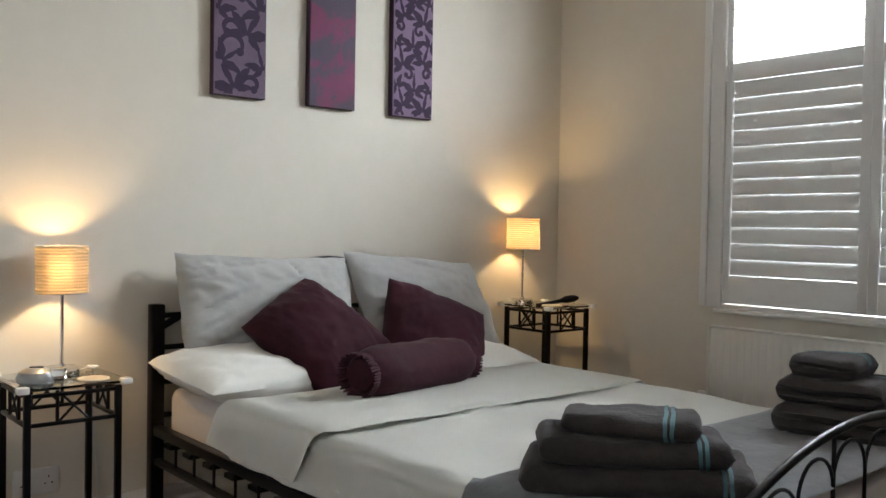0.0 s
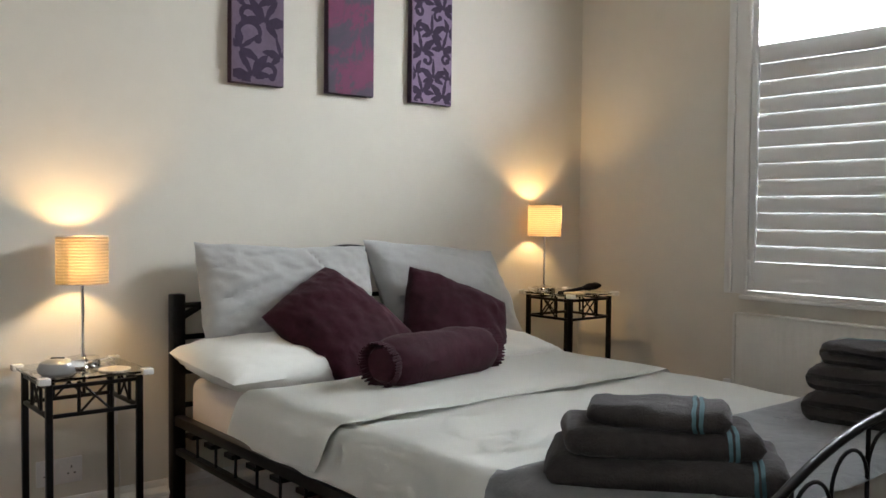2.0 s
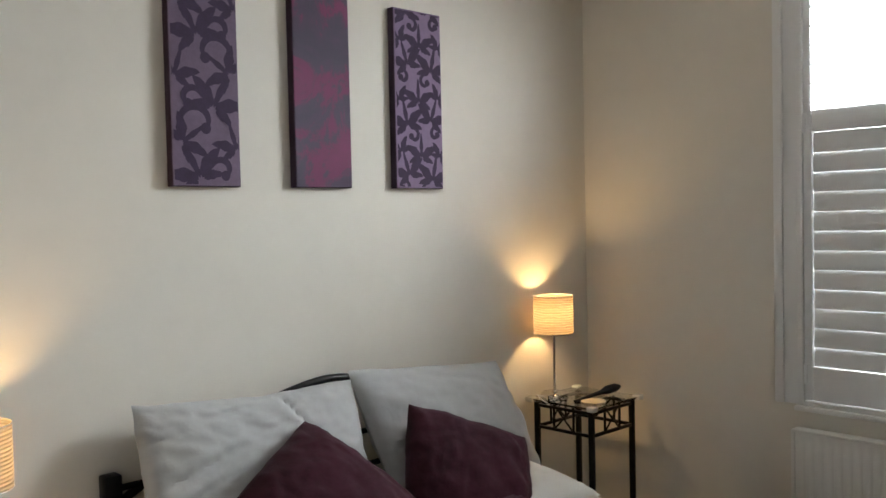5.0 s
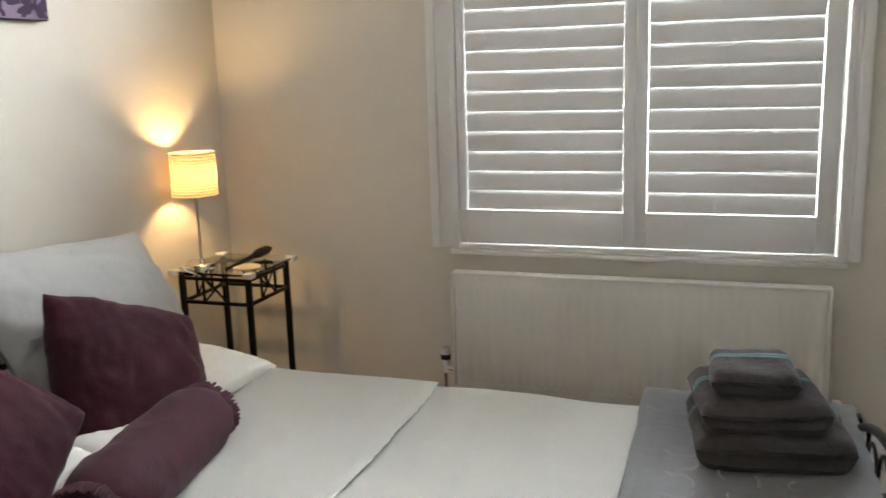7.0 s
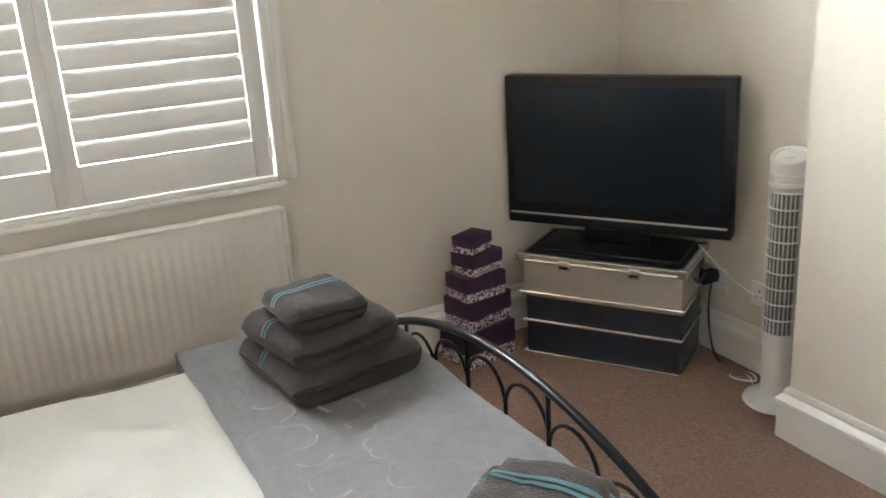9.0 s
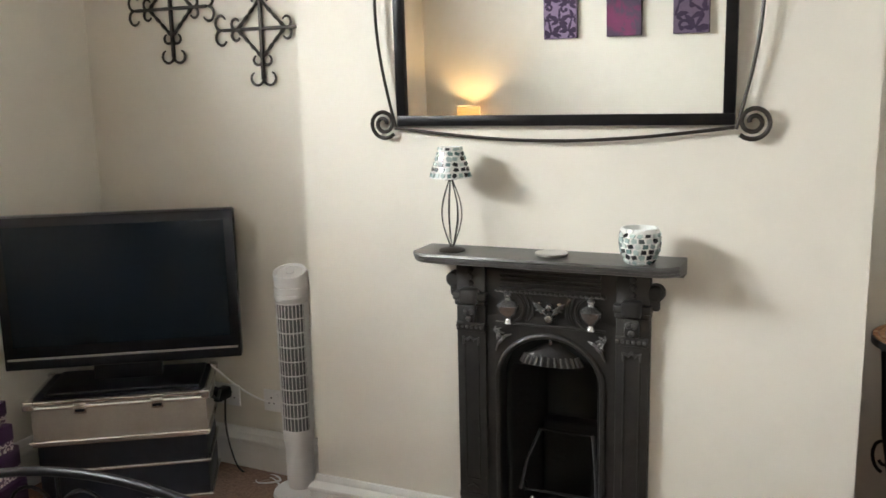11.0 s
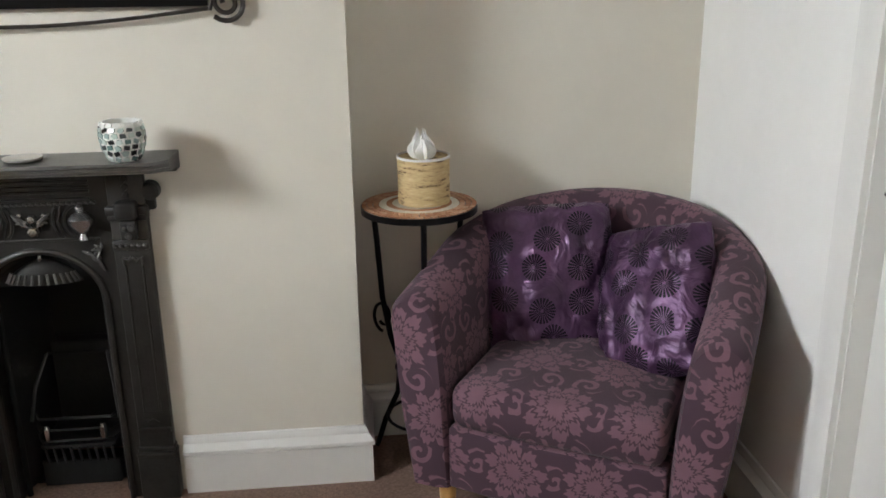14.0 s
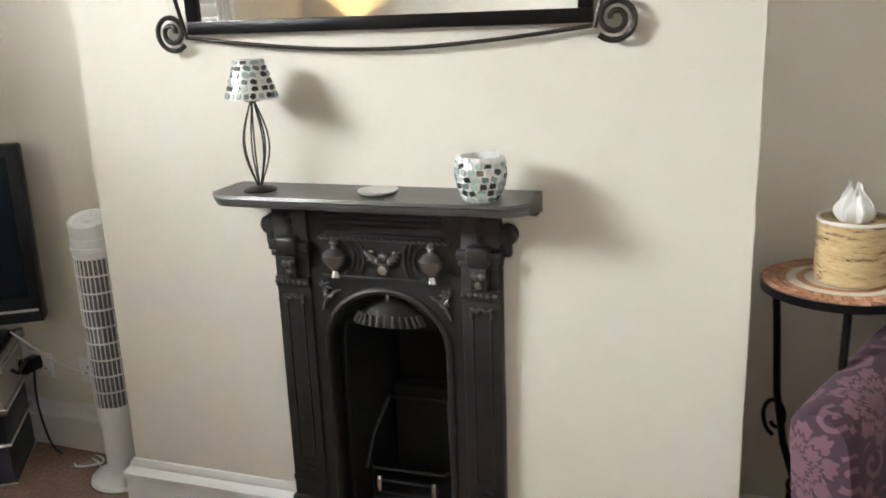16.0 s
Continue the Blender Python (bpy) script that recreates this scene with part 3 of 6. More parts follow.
        g.visible_shadow = False


window()
structure("backdrop", box(4.9, 4.92, -2.2, 5.6, -1.0, 6.0), SKYGLOW, "bright overcast sky outside the window", "sky")


# ---- radiator ----
def radiator():
    r = thing("radiator", pose(WIN_X - 0.02, 0, 0), "cream-white ribbed panel radiator under the window", "radiator")
    y0, y1, z0, z1 = 1.086, 2.352, 0.29, 0.727
    bm = bmesh.new()
    n = 38
    pitch = (y1 - y0 - 0.03) / n
    zs = [z0, z0 + 0.022, z0 + 0.034, z1 - 0.050, z1 - 0.040, z1]
    for side, xx in ((-1, -0.072), (1, -0.03)):
        cols = []
        for i in range(n * 4 + 1):
            y = y0 + 0.015 + i * pitch / 4
            d = (0.0, 0.0045, 0.007, 0.0045)[i % 4]
            cols.append([bm.verts.new((xx + side * (d if 1 < k < 4 else 0.0), y, z)) for k, z in enumerate(zs)])
        for a, b in zip(cols, cols[1:]):
            for k in range(len(zs) - 1):
                bm.faces.new((a[k], a[k + 1], b[k + 1], b[k]))
    part("front_panel", bm, RADIATOR, r)
    part("casing", box(-0.078, -0.024, y0, y0 + 0.014, z0 + 0.002, z1 + 0.004, 0.004), RADIATOR, r)
    part("casing", box(-0.078, -0.024, y1 - 0.014, y1, z0 + 0.002, z1 + 0.004, 0.004), RADIATOR, r)
    part("top_grille", box(-0.077, -0.025, y0 + 0.005, y1 - 0.005, z1 - 0.004, z1 + 0.006, 0.004), RADIATOR, r)
    for i in range(n):
        y = y0 + 0.02 + (i + 0.4) * pitch
        part("spot_weld", box(-0.0765, -0.0715, y, y + 0.011, z0 + 0.024, z0 + 0.034, 0.002, 1), GLOSS, r)
    v = part("valve", lathe([(0.0, 0.0), (0.012, 0.0), (0.012, 0.03), (0.017, 0.034), (0.018, 0.085), (0.015, 0.095), (0.0, 0.097)], 16), PLASTIC_WHITE, r, "white thermostatic valve", True, pose(-0.05, y1 + 0.035, z0 + 0.055))
    part("valve_cap", lathe([(0.0185, 0.05), (0.0190, 0.05), (0.0190, 0.07), (0.0185, 0.07)], 16), PLASTIC_BLACK, v)
    part("pipe", tube([(-0.05, y1 + 0.035, z0 + 0.06), (-0.05, y1 + 0.035, 0.0)], 0.0075), CHROME, r)
    part("pipe", tube([(-0.05, y1 - 0.005, z0 + 0.07), (-0.05, y1 + 0.035, z0 + 0.07)], 0.009), CHROME, r)
    part("valve", lathe([(0.0, 0.0), (0.011, 0.0), (0.014, 0.02), (0.014, 0.045), (0.0, 0.05)], 12), PLASTIC_WHITE, r, "", True, pose(-0.05, y0 - 0.03, z0 + 0.02))
    part("pipe", tube([(-0.05, y0 - 0.03, z0 + 0.03), (-0.05, y0 - 0.03, 0.0)], 0.0075), CHROME, r)
    part("pipe", tube([(-0.05, y0 + 0.005, z0 + 0.03), (-0.05, y0 - 0.03, z0 + 0.03)], 0.009), CHROME, r)
    for y in (y0 + 0.2, y1 - 0.2):
        part("bracket", box(-0.03, 0.022, y, y + 0.03, z0 + 0.06, z1 - 0.06), RADIATOR, r)


radiator()


# ---- sockets ----
def socket(m, label, plugs=0):
    s = thing("wall_socket", m, label, "socket")
    part("plate", box(-0.073, 0.073, -0.009, 0.0, -0.043, 0.043, 0.003), PLASTIC_WHITE, s)
    for x in (-0.037, 0.037):
        for dx, dz, w, h in ((0, 0.012, 0.004, 0.008), (-0.011, -0.010, 0.0065, 0.004), (0.011, -0.010, 0.0065, 0.004)):
            part("pin_hole", box(x + dx - w / 2, x + dx + w / 2, -0.0096, -0.008, dz - h / 2, dz + h / 2), PLASTIC_BLACK, s)
        part("switch", box(x * 0.28 - 0.006, x * 0.28 + 0.006, -0.013, -0.008, 0.012, 0.030, 0.002), PLASTIC_WHITE, s)
    return s


socket(pose(1.02, BED_Y, 0.265), "white double wall socket on the bed wall near the skirting")
socket(pose(2.76, ALC_Y, 0.30, 0, 0, 180), "white double wall socket in the alcove above the skirting")
socket(pose(3.02, ALC_Y, 0.30, 0, 0, 180), "white double wall socket behind the media cases")


# ---- bed ----
BX0, BX1, BHY, BFY = 1.412, 2.856, 3.272, 1.09
BC = (BX0 + BX1) / 2


def bed():
    b = thing("bed_frame", pose(BC, 0, 0), "black tubular metal double bed frame with arched ends", "bed")
    hw = (BX1 - BX0) / 2
    for x in (-hw, hw):
        part("post", box(x - 0.024, x + 0.024, BHY - 0.024, BHY + 0.024, 0, 0.842, 0.006), BLACK_METAL, b)
        part("post", box(x - 0.022, x + 0.022, BFY - 0.022, BFY + 0.022, 0, 0.565, 0.006), BLACK_METAL, b)
        part("side_rail", box(x - 0.018, x + 0.018, BFY, BHY, 0.375, 0.410, 0.004), BLACK_METAL, b)
        part("side_rail", box(x - 0.014, x + 0.014, BFY, BHY, 0.270, 0.292, 0.003), BLACK_METAL, b)
        for k in range(14):
            y = BFY + 0.12 + k * 0.145
            part("spindle", tube([(x, y, 0.285), (x, y, 0.38)], 0.005), BLACK_METAL, b)
    # head end: arched top bar with level bars under it
    arch = lambda d: 0.998 - 0.250 * abs(d / hw) ** 1.6
    part("head_rail", tube([(d, BHY, arch(d)) for d in np.linspace(-hw, hw, 33)], 0.013, 10), BLACK_METAL, b)
    for z in (0.80, 0.685, 0.56, 0.44):
        part("head_bar", tube([(-hw, BHY, z), (hw, BHY, z)], 0.010), BLACK_METAL, b)
    # foot end: arched top bar with small wire arches
    foot = lambda d: 0.725 - 0.405 * d * d
    part("foot_rail", tube([(d, BFY, foot(d)) for d in np.linspace(-hw, hw, 41)], 0.0100, 12), BLACK_METAL, b)
    part("foot_bar", tube([(-hw, BFY, 0.43), (hw, BFY, 0.43)], 0.010), BLACK_METAL, b)
    part("foot_bar", tube([(-hw, BFY, 0.28), (hw, BFY, 0.28)], 0.010), BLACK_METAL, b)
    n = 8
    for k in range(n):
        c = -hw + 0.12 + (k + 0.5) * (2 * hw - 0.24) / n
        r = (2 * hw - 0.24) / n / 2
        top = foot(c) - 0.035 - r
        pts = [(c - r, BFY, 0.43)] + [(c - r * math.cos(a), BFY, top + r * math.sin(a)) for a in np.linspace(0, math.pi, 13)] + [(c + r, BFY, 0.43)]
        part("wire_arch", tube(pts, 0.0042, 8), BLACK_METAL, b)
    for k in range(4):
        c = -hw + 0.12 + (2 * k + 1) * (2 * hw - 0.24) / n
        part("spindle", tube([(c, BFY, 0.43), (c, BFY, foot(c))], 0.005), BLACK_METAL, b)
    for y in np.linspace(BFY + 0.08, BHY - 0.08, 14):
        part("slat", box(-hw + 0.01, hw - 0.01, y - 0.03, y + 0.03, 0.335, 0.350), BLACK_METAL, b)


bed()

m = thing("mattress", pose(BC, 0, 0), "mattress in a pink-white fitted sheet on the bed frame", "mattress")
part("ticking", box(-0.69, 0.69, BFY + 0.035, BHY - 0.03, 0.351, 0.548, 0.045, 4), SHEET, m)


def drape(x0, x1, y0, y1, z, hang0, hang1, drop0, thick, seed, ny=40, rough=0.006, round_=0.05, tilt=0.0, skirt_wave=0.01, skew=0.0):
    """A cover laid over the bed: flat on top, rounding down over both long sides."""
    bm = bmesh.new()
    half = (x1 - x0) / 2
    c = (x0 + x1) / 2
    arc = round_ * math.pi / 2
    prof = []
    s = -(half + hang0)
    while s <= half + hang1 + 1e-6:
        prof.append(s)
        s += 0.028
    grid = []
    for j in range(ny + 1):
        f = j / ny
        y = y0 + (y1 - y0) * f
        row = []
        for s in prof:
            a = abs(s) - (half - round_)
            sg = 1 if s > 0 else -1
            if a <= 0:
                x, zz = s, 0.0
            elif a <= arc:
                x, zz = sg * (half - round_ + round_ * math.sin(a / round_)), -round_ * (1 - math.cos(a / round_))
            else:
                x, zz = sg * (half + (a - arc) * 0.10), -round_ - (a - arc)
            down = max(0.0, a - arc)
            x += sg * down * 3 * skirt_wave * math.sin(y * 17 + seed) + sg * min(1, down * 8) * skirt_wave * noise.noise((y * 9, seed, 1))
            yy = y + wrinkle((x * 2, seed, y * 1.5), 2.0, 0.012, seed) + (skew * max(0.0, a) if sg < 0 else 0.0)
            zz += wrinkle((x, y, seed), 3.0, rough, seed) + wrinkle((x, y, seed), 9.0, rough * 0.35, seed + 2) * (1 if a < 0 else 0.5)
            edge = min(f, 1 - f) * (y1 - y0) if y1 > y0 else 1
            if edge < 0.02 and a < 0:
                zz -= (0.02 - edge) * 0.5
            row.append(bm.verts.new((c + x, yy, z + zz)))
        grid.append(row)
    for a, b in zip(grid, grid[1:]):
        for k in range(len(prof) - 1):
            bm.faces.new((a[k], a[k + 1], b[k + 1], b[k]))
    bmesh.ops.solidify(bm, geom=bm.faces[:], thickness=thick)
    return bm


def soften(ob):
    """Rounds the hems of a cover."""
    mod = ob.modifiers.new("soft hems", "SUBSURF")
    mod.levels = mod.render_levels = 1
    return ob


d = thing("duvet", pose(0, 0, 0), "white cotton duvet with its top edge turned back over the bed", "duvet")
soften(part("cover", drape(1.392, 2.795, BFY + 0.035, 2.64, 0.584, 0.14, 0.10, 0, 0.024, 1.0, 52, 0.009), COTTON, d))
soften(part("turned_back_flap", drape(1.372, 2.785, 2.145, 2.675, 0.601, 0.135, 0.10, 0, 0.014, 4.0, 30, 0.008, 0.055, 0, 0.022, 0.55), COTTON, d))

# throw over the foot of the bed
t = thing("throw_blanket", pose(0, 0, 0), "silver-grey fleece throw with embossed strokes across the bed's foot", "blanket")
part("cloth", drape(1.375, 2.86, BFY - 0.0, 1.595, 0.606, 0.16, 0.14, 0, 0.010, 9.0, 26, 0.004), FLEECE, t)
random.seed(5)
for row, y in enumerate((1.24, 1.36, 1.48)):
    for k in range(9):
        x = 1.60 + k * 0.10 + row * 0.03
        for q in range(2):
            a0, r = random.uniform(0, 6), random.uniform(0.02, 0.04)
            zt = 0.6015 + wrinkle((x, y, 9.0), 3.0, 0.004, 9.0)
            pts = [(x + q * 0.03 + r * math.cos(a0 + a), y + r * math.sin(a0 + a), zt) for a in np.linspace(0, random.uniform(1.0, 3.2), 11)]
            part("embossed_stroke", tube(pts, [0.001] + [0.0046] * 9 + [0.001], 8), FLEECE_PILE, t)

# pillows and cushions
def soft(name, bm, material, m, label, category, group=""):
    return tagged(part(name, bm, material, None, "", True, m), label, category, group)


def frame_of(centre, along, up):
    """A pose whose x runs along a soft thing's width and whose z up its height."""
    x = Vector(along).normalized()
    z = Vector(up)
    z = (z - x * z.dot(x)).normalized()
    y = z.cross(x)
    return Matrix(((x.x, y.x, z.x, centre[0]), (x.y, y.y, z.y, centre[1]), (x.z, y.z, z.z, centre[2]), (0, 0, 0, 1)))


def shear(k):
    """Lets the lower half of a pillow slump sideways."""
    return Matrix(((1, 0, -k, 0), (0, 1, 0, 0), (0, 0, 1, 0), (0, 0, 0, 1)))


def crumple(bm, folds):
    """Presses a few long, sharp creases into the front of a pillow: (x, z, angle, length, depth)."""
    for x0, z0, a, length, depth in folds:
        ca, sa = math.cos(radians(a)), math.sin(radians(a))
        for v in bm.verts:
            along = (v.co.x - x0) * ca + (v.co.z - z0) * sa
            off = (v.co.z - z0) * ca - (v.co.x - x0) * sa
            if abs(along) < length and v.co.y < 0:
                fade = 1 - (along / length) ** 2
                v.co.y += depth * fade * (math.exp(-(off / 0.010) ** 2) - 0.55 * math.exp(-((off - 0.024) / 0.018) ** 2))
    return bm


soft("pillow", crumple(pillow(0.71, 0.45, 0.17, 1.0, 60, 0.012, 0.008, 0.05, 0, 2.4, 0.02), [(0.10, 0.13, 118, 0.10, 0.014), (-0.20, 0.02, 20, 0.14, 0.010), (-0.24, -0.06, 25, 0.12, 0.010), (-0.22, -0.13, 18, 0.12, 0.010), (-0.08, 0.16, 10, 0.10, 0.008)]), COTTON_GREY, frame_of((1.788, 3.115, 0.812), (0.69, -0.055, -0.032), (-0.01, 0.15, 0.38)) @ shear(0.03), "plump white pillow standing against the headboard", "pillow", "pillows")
bm = pillow(0.72, 0.46, 0.17, 2.0, 44, 0.0, 0.007, 0.05, 0, 2.4, 0.02)
crumple(bm, [(-0.26, -0.02, 35, 0.12, 0.014), (-0.24, -0.10, 20, 0.10, 0.010), (0.05, 0.17, -8, 0.14, 0.007)])
bmesh.ops.transform(bm, matrix=shear(0.28), verts=bm.verts[:])
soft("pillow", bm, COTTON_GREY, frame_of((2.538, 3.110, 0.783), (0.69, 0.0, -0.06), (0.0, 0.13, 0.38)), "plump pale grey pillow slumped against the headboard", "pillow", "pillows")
soft("pillow", pillow(0.76, 0.47, 0.160, 3.0, 40, 0, 0.008, 0.035, 0, 2.6), COTTON, pose(1.712, 2.965, 0.630, -84, 0, 4), "white pillow lying flat with pleated edge under the standing pillow", "pillow", "pillows")
soft("pillow", pillow(0.74, 0.46, 0.11, 4.0, 40, 0, 0.007, 0.035, 0, 2.8), COTTON, pose(2.475, 2.93, 0.602, -84, 0, -3), "white pillow lying flat beside the wall-side edge", "pillow", "pillows")
soft("cushion", pillow(0.385, 0.435, 0.18, 5.0, 40, 0, 0.007, 0.06, 0, 2.2, 0.05), VELVET, frame_of((1.835, 2.865, 0.740), (0.575, 0.18, 0.29), (-0.355, 0.52, 0.45)), "plum velvet square cushion resting on its corner", "cushion", "plum cushions")
bm = pillow(0.455, 0.44, 0.19, 6.0, 40, 0, 0.008, 0.06, 0, 2.2, 0.05)
bmesh.ops.transform(bm, matrix=shear(0.12), verts=bm.verts[:])
soft("cushion", bm, VELVET, frame_of((2.368, 2.862, 0.672), (0.365, -0.15, -0.145), (0.03, 0.42, 0.85)), "plum velvet square cushion leaning on the pale pillow", "cushion", "plum cushions")


def bolster(m):
    b = thing("bolster", m, "plum velvet bolster cushion with gathered fringed ends", "cushion", "plum cushions")
    bm = bmesh.new()
    rings = []
    for i in range(31):
        f = i / 30
        x = -0.265 + 0.53 * f
        r = 0.091 * (1 - abs(2 * f - 1) ** 9 * 0.40)
        rings.append([bm.verts.new((x, (r + wrinkle((x * 8, math.cos(a) * 2, math.sin(a) * 2), 1.5, 0.006, 8)) * math.cos(a), r * 0.92 * math.sin(a) + wrinkle((x * 8, math.cos(a) * 2, math.sin(a) * 2), 1.5, 0.006, 8))) for a in (k * math.tau / 28 for k in range(28))])
    for a, c in zip(rings, rings[1:]):
        for k in range(28):
            bm.faces.new((a[k], a[(k + 1) % 28], c[(k + 1) % 28], c[k]))
    bm.faces.new(rings[0])
    bm.faces.new(rings[-1])
    part("body", bm, VELVET, b)
    for x, s in ((-0.265, -1), (0.265, 1)):
        bm = bmesh.new()
        for k in range(46):
            a = k * math.tau / 46 + 0.08 * random.random()
            ln = 0.008 + 0.016 * random.random()
            p0 = Vector((x - s * 0.03, 0.061 * math.cos(a), 0.056 * math.sin(a)))
            p1 = p0 + Vector((s * (0.03 + ln), 0.016 * math.cos(a), 0.014 * math.sin(a) - 0.004))
            tube([p0, (p0 + p1) / 2 + Vector((0, 0.004 * math.cos(a), 0.004 * math.sin(a))), p1], [0.010, 0.007, 0.003], 6, bm=bm)
        part("fringe", bm, VELVET, b)


bolster(pose(2.000, 2.525, 0.664, 10, 0.5, 10))


# ---- towels ----
def towel(w, dpt, h, seed, bands=1, only=None):
    """A folded towel: its layers wrap round at the front fold."""
    bm = bmesh.new()
    out = []
    r = h / 2
    for a in np.linspace(math.pi / 2, 3 * math.pi / 2, 11):
        out.append((-dpt / 2 + r + r * math.cos(a), r + r * math.sin(a)))
    out += [(dpt / 2 - r * 0.3, 0.0), (dpt / 2 - 0.004, h * 0.10), (dpt / 2, h * 0.25), (dpt / 2 - 0.006, h * 0.42), (dpt / 2 - 0.016, h * 0.48), (dpt / 2 - 0.006, h * 0.54), (dpt / 2 + 0.002, h * 0.75), (dpt / 2 - 0.006, h * 0.92), (dpt / 2 - r * 0.4, h)]
    n = 40
    mid = [(y, z) for y, z in out]
    fine = []
    for i, (y, z) in enumerate(mid):
        y2, z2 = mid[(i + 1) % len(mid)]
        steps = max(1, int(math.hypot(y2 - y, z2 - z) / 0.016))
        fine += [(y + (y2 - y) * k / steps, z + (z2 - z) * k / steps) for k in range(steps)]
    rings = []
    for i in range(n + 1 if only is None else len(only)):
        f = -1 + 2 * i / n
        x = w / 2 * math.copysign(abs(f) ** 0.7, f) if only is None else only[i]
        q = max(0.0, abs(x) - (w / 2 - h * 0.42)) / (h * 0.42)
        shrink = max(0.12, math.sqrt(max(0.0, 1 - q * q)))
        corner = min(1.0, abs(x) / (w / 2)) ** 6
        ring = []
        for y, z in fine:
            zz = h / 2 + (z - h / 2) * shrink
            yy = y * (1 - 0.03 * (1 - shrink) - 0.14 * corner)
            zz -= h * 0.16 * min(1.0, abs(yy) / (dpt / 2)) ** 3 * z / h
            q = wrinkle((x * 6, yy * 6, zz * 6), 1.2, 0.0065, seed) + wrinkle((x * 34, yy * 34, zz * 34), 1.0, 0.0022, seed)
            ring.append(bm.verts.new((x + q, yy + q, max(0.0, zz + q * (1 if z > h * 0.3 else 0.2)))))
        rings.append(ring)
    k = len(fine)
    for a, b in zip(rings, rings[1:]):
        for j in range(k):
            bm.faces.new((a[j], a[(j + 1) % k], b[(j + 1) % k], b[j]))
    if only is None:
        bm.faces.new(rings[0])
        bm.faces.new(rings[-1][::-1])
    else:
        for ring in rings:
            for v in ring:
                v.co.y *= 1 + 0.005 / dpt
                v.co.z = h / 2 + (v.co.z - h / 2) * (1 + 0.005 / h)
    return bm


def towel_band(w, dpt, h, seed, x0, width):
    """A woven stripe that wraps round the folded towel."""
    bm = towel(w, dpt, h, seed, 1, [x0, x0 + width / 2, x0 + width])
    bmesh.ops.solidify(bm, geom=bm.faces[:], thickness=-0.003)
    return bm


def towel_band_along(w, dpt, h, seed, y0, width):
    """A woven stripe that runs the towel's length and down over its short ends."""
    bm = bmesh.new()
    cols = []
    xs = [w / 2 * math.sin(a) * 1.012 for a in np.linspace(-math.pi / 2, math.pi / 2, 27)]
    for y in (y0, y0 + width / 2, y0 + width):
        col = []
        for x in xs:
            q = max(0.0, abs(x) - (w / 2 - h * 0.42)) / (h * 0.42)
            zz = h / 2 + h / 2 * max(0.10, math.sqrt(max(0.0, 1 - q * q)))
            k = wrinkle((x * 6, y * 6, zz * 6), 1.2, 0.0065, seed)
            col.append(bm.verts.new((x, y, zz + k + 0.0035)))
        cols.append(col)
    for p, r in zip(cols, cols[1:]):
        for j in range(len(xs) - 1):
            bm.faces.new((p[j], p[j + 1], r[j + 1], r[j]))
    bmesh.ops.solidify(bm, geom=bm.faces[:], thickness=0.004)
    return bm


def towel_stack(x, y, z, rz, seed, spec, along=False):
    for i, (w, dpt, h, dx, dy, turn, bx) in enumerate(spec):
        m = pose(x, y, z, 0, 0, rz) @ pose(dx, dy, 0, 0, 0, turn)
        tw = thing("towel", m, ("large", "medium-sized", "small")[i] + " folded charcoal towel with teal woven bands, in a stack", "towel", "folded towels")
        part("folded_cloth", towel(w, dpt, h, seed + i), TOWEL, tw)
        for k in range(2):
            part("woven_band", towel_band_along(w, dpt, h, seed + i, -0.02 + k * 0.013, 0.008) if along else towel_band(w, dpt, h, seed + i, bx + k * 0.013, 0.008), TOWEL_BAND, tw, "teal woven band")
        z += h - 0.004


STACK = [(0.47, 0.265, 0.066, 0, 0, 0, 0.16), (0.39, 0.225, 0.056, -0.012, 0.0, 4, 0.12), (0.28, 0.18, 0.046, -0.012, 0.004, -5, 0.07)]
TALL_STACK = [(0.325, 0.33, 0.086, 0, 0, 0, 0.10), (0.265, 0.28, 0.070, 0.022, 0.012, 3, 0.08), (0.180, 0.20, 0.058, 0.034, 0.02, -4, 0.05)]
towel_stack(1.652, 1.352, 0.598, -50, 20, STACK)
towel_stack(2.535, 1.310, 0.603, 98, 30, TALL_STACK, True)


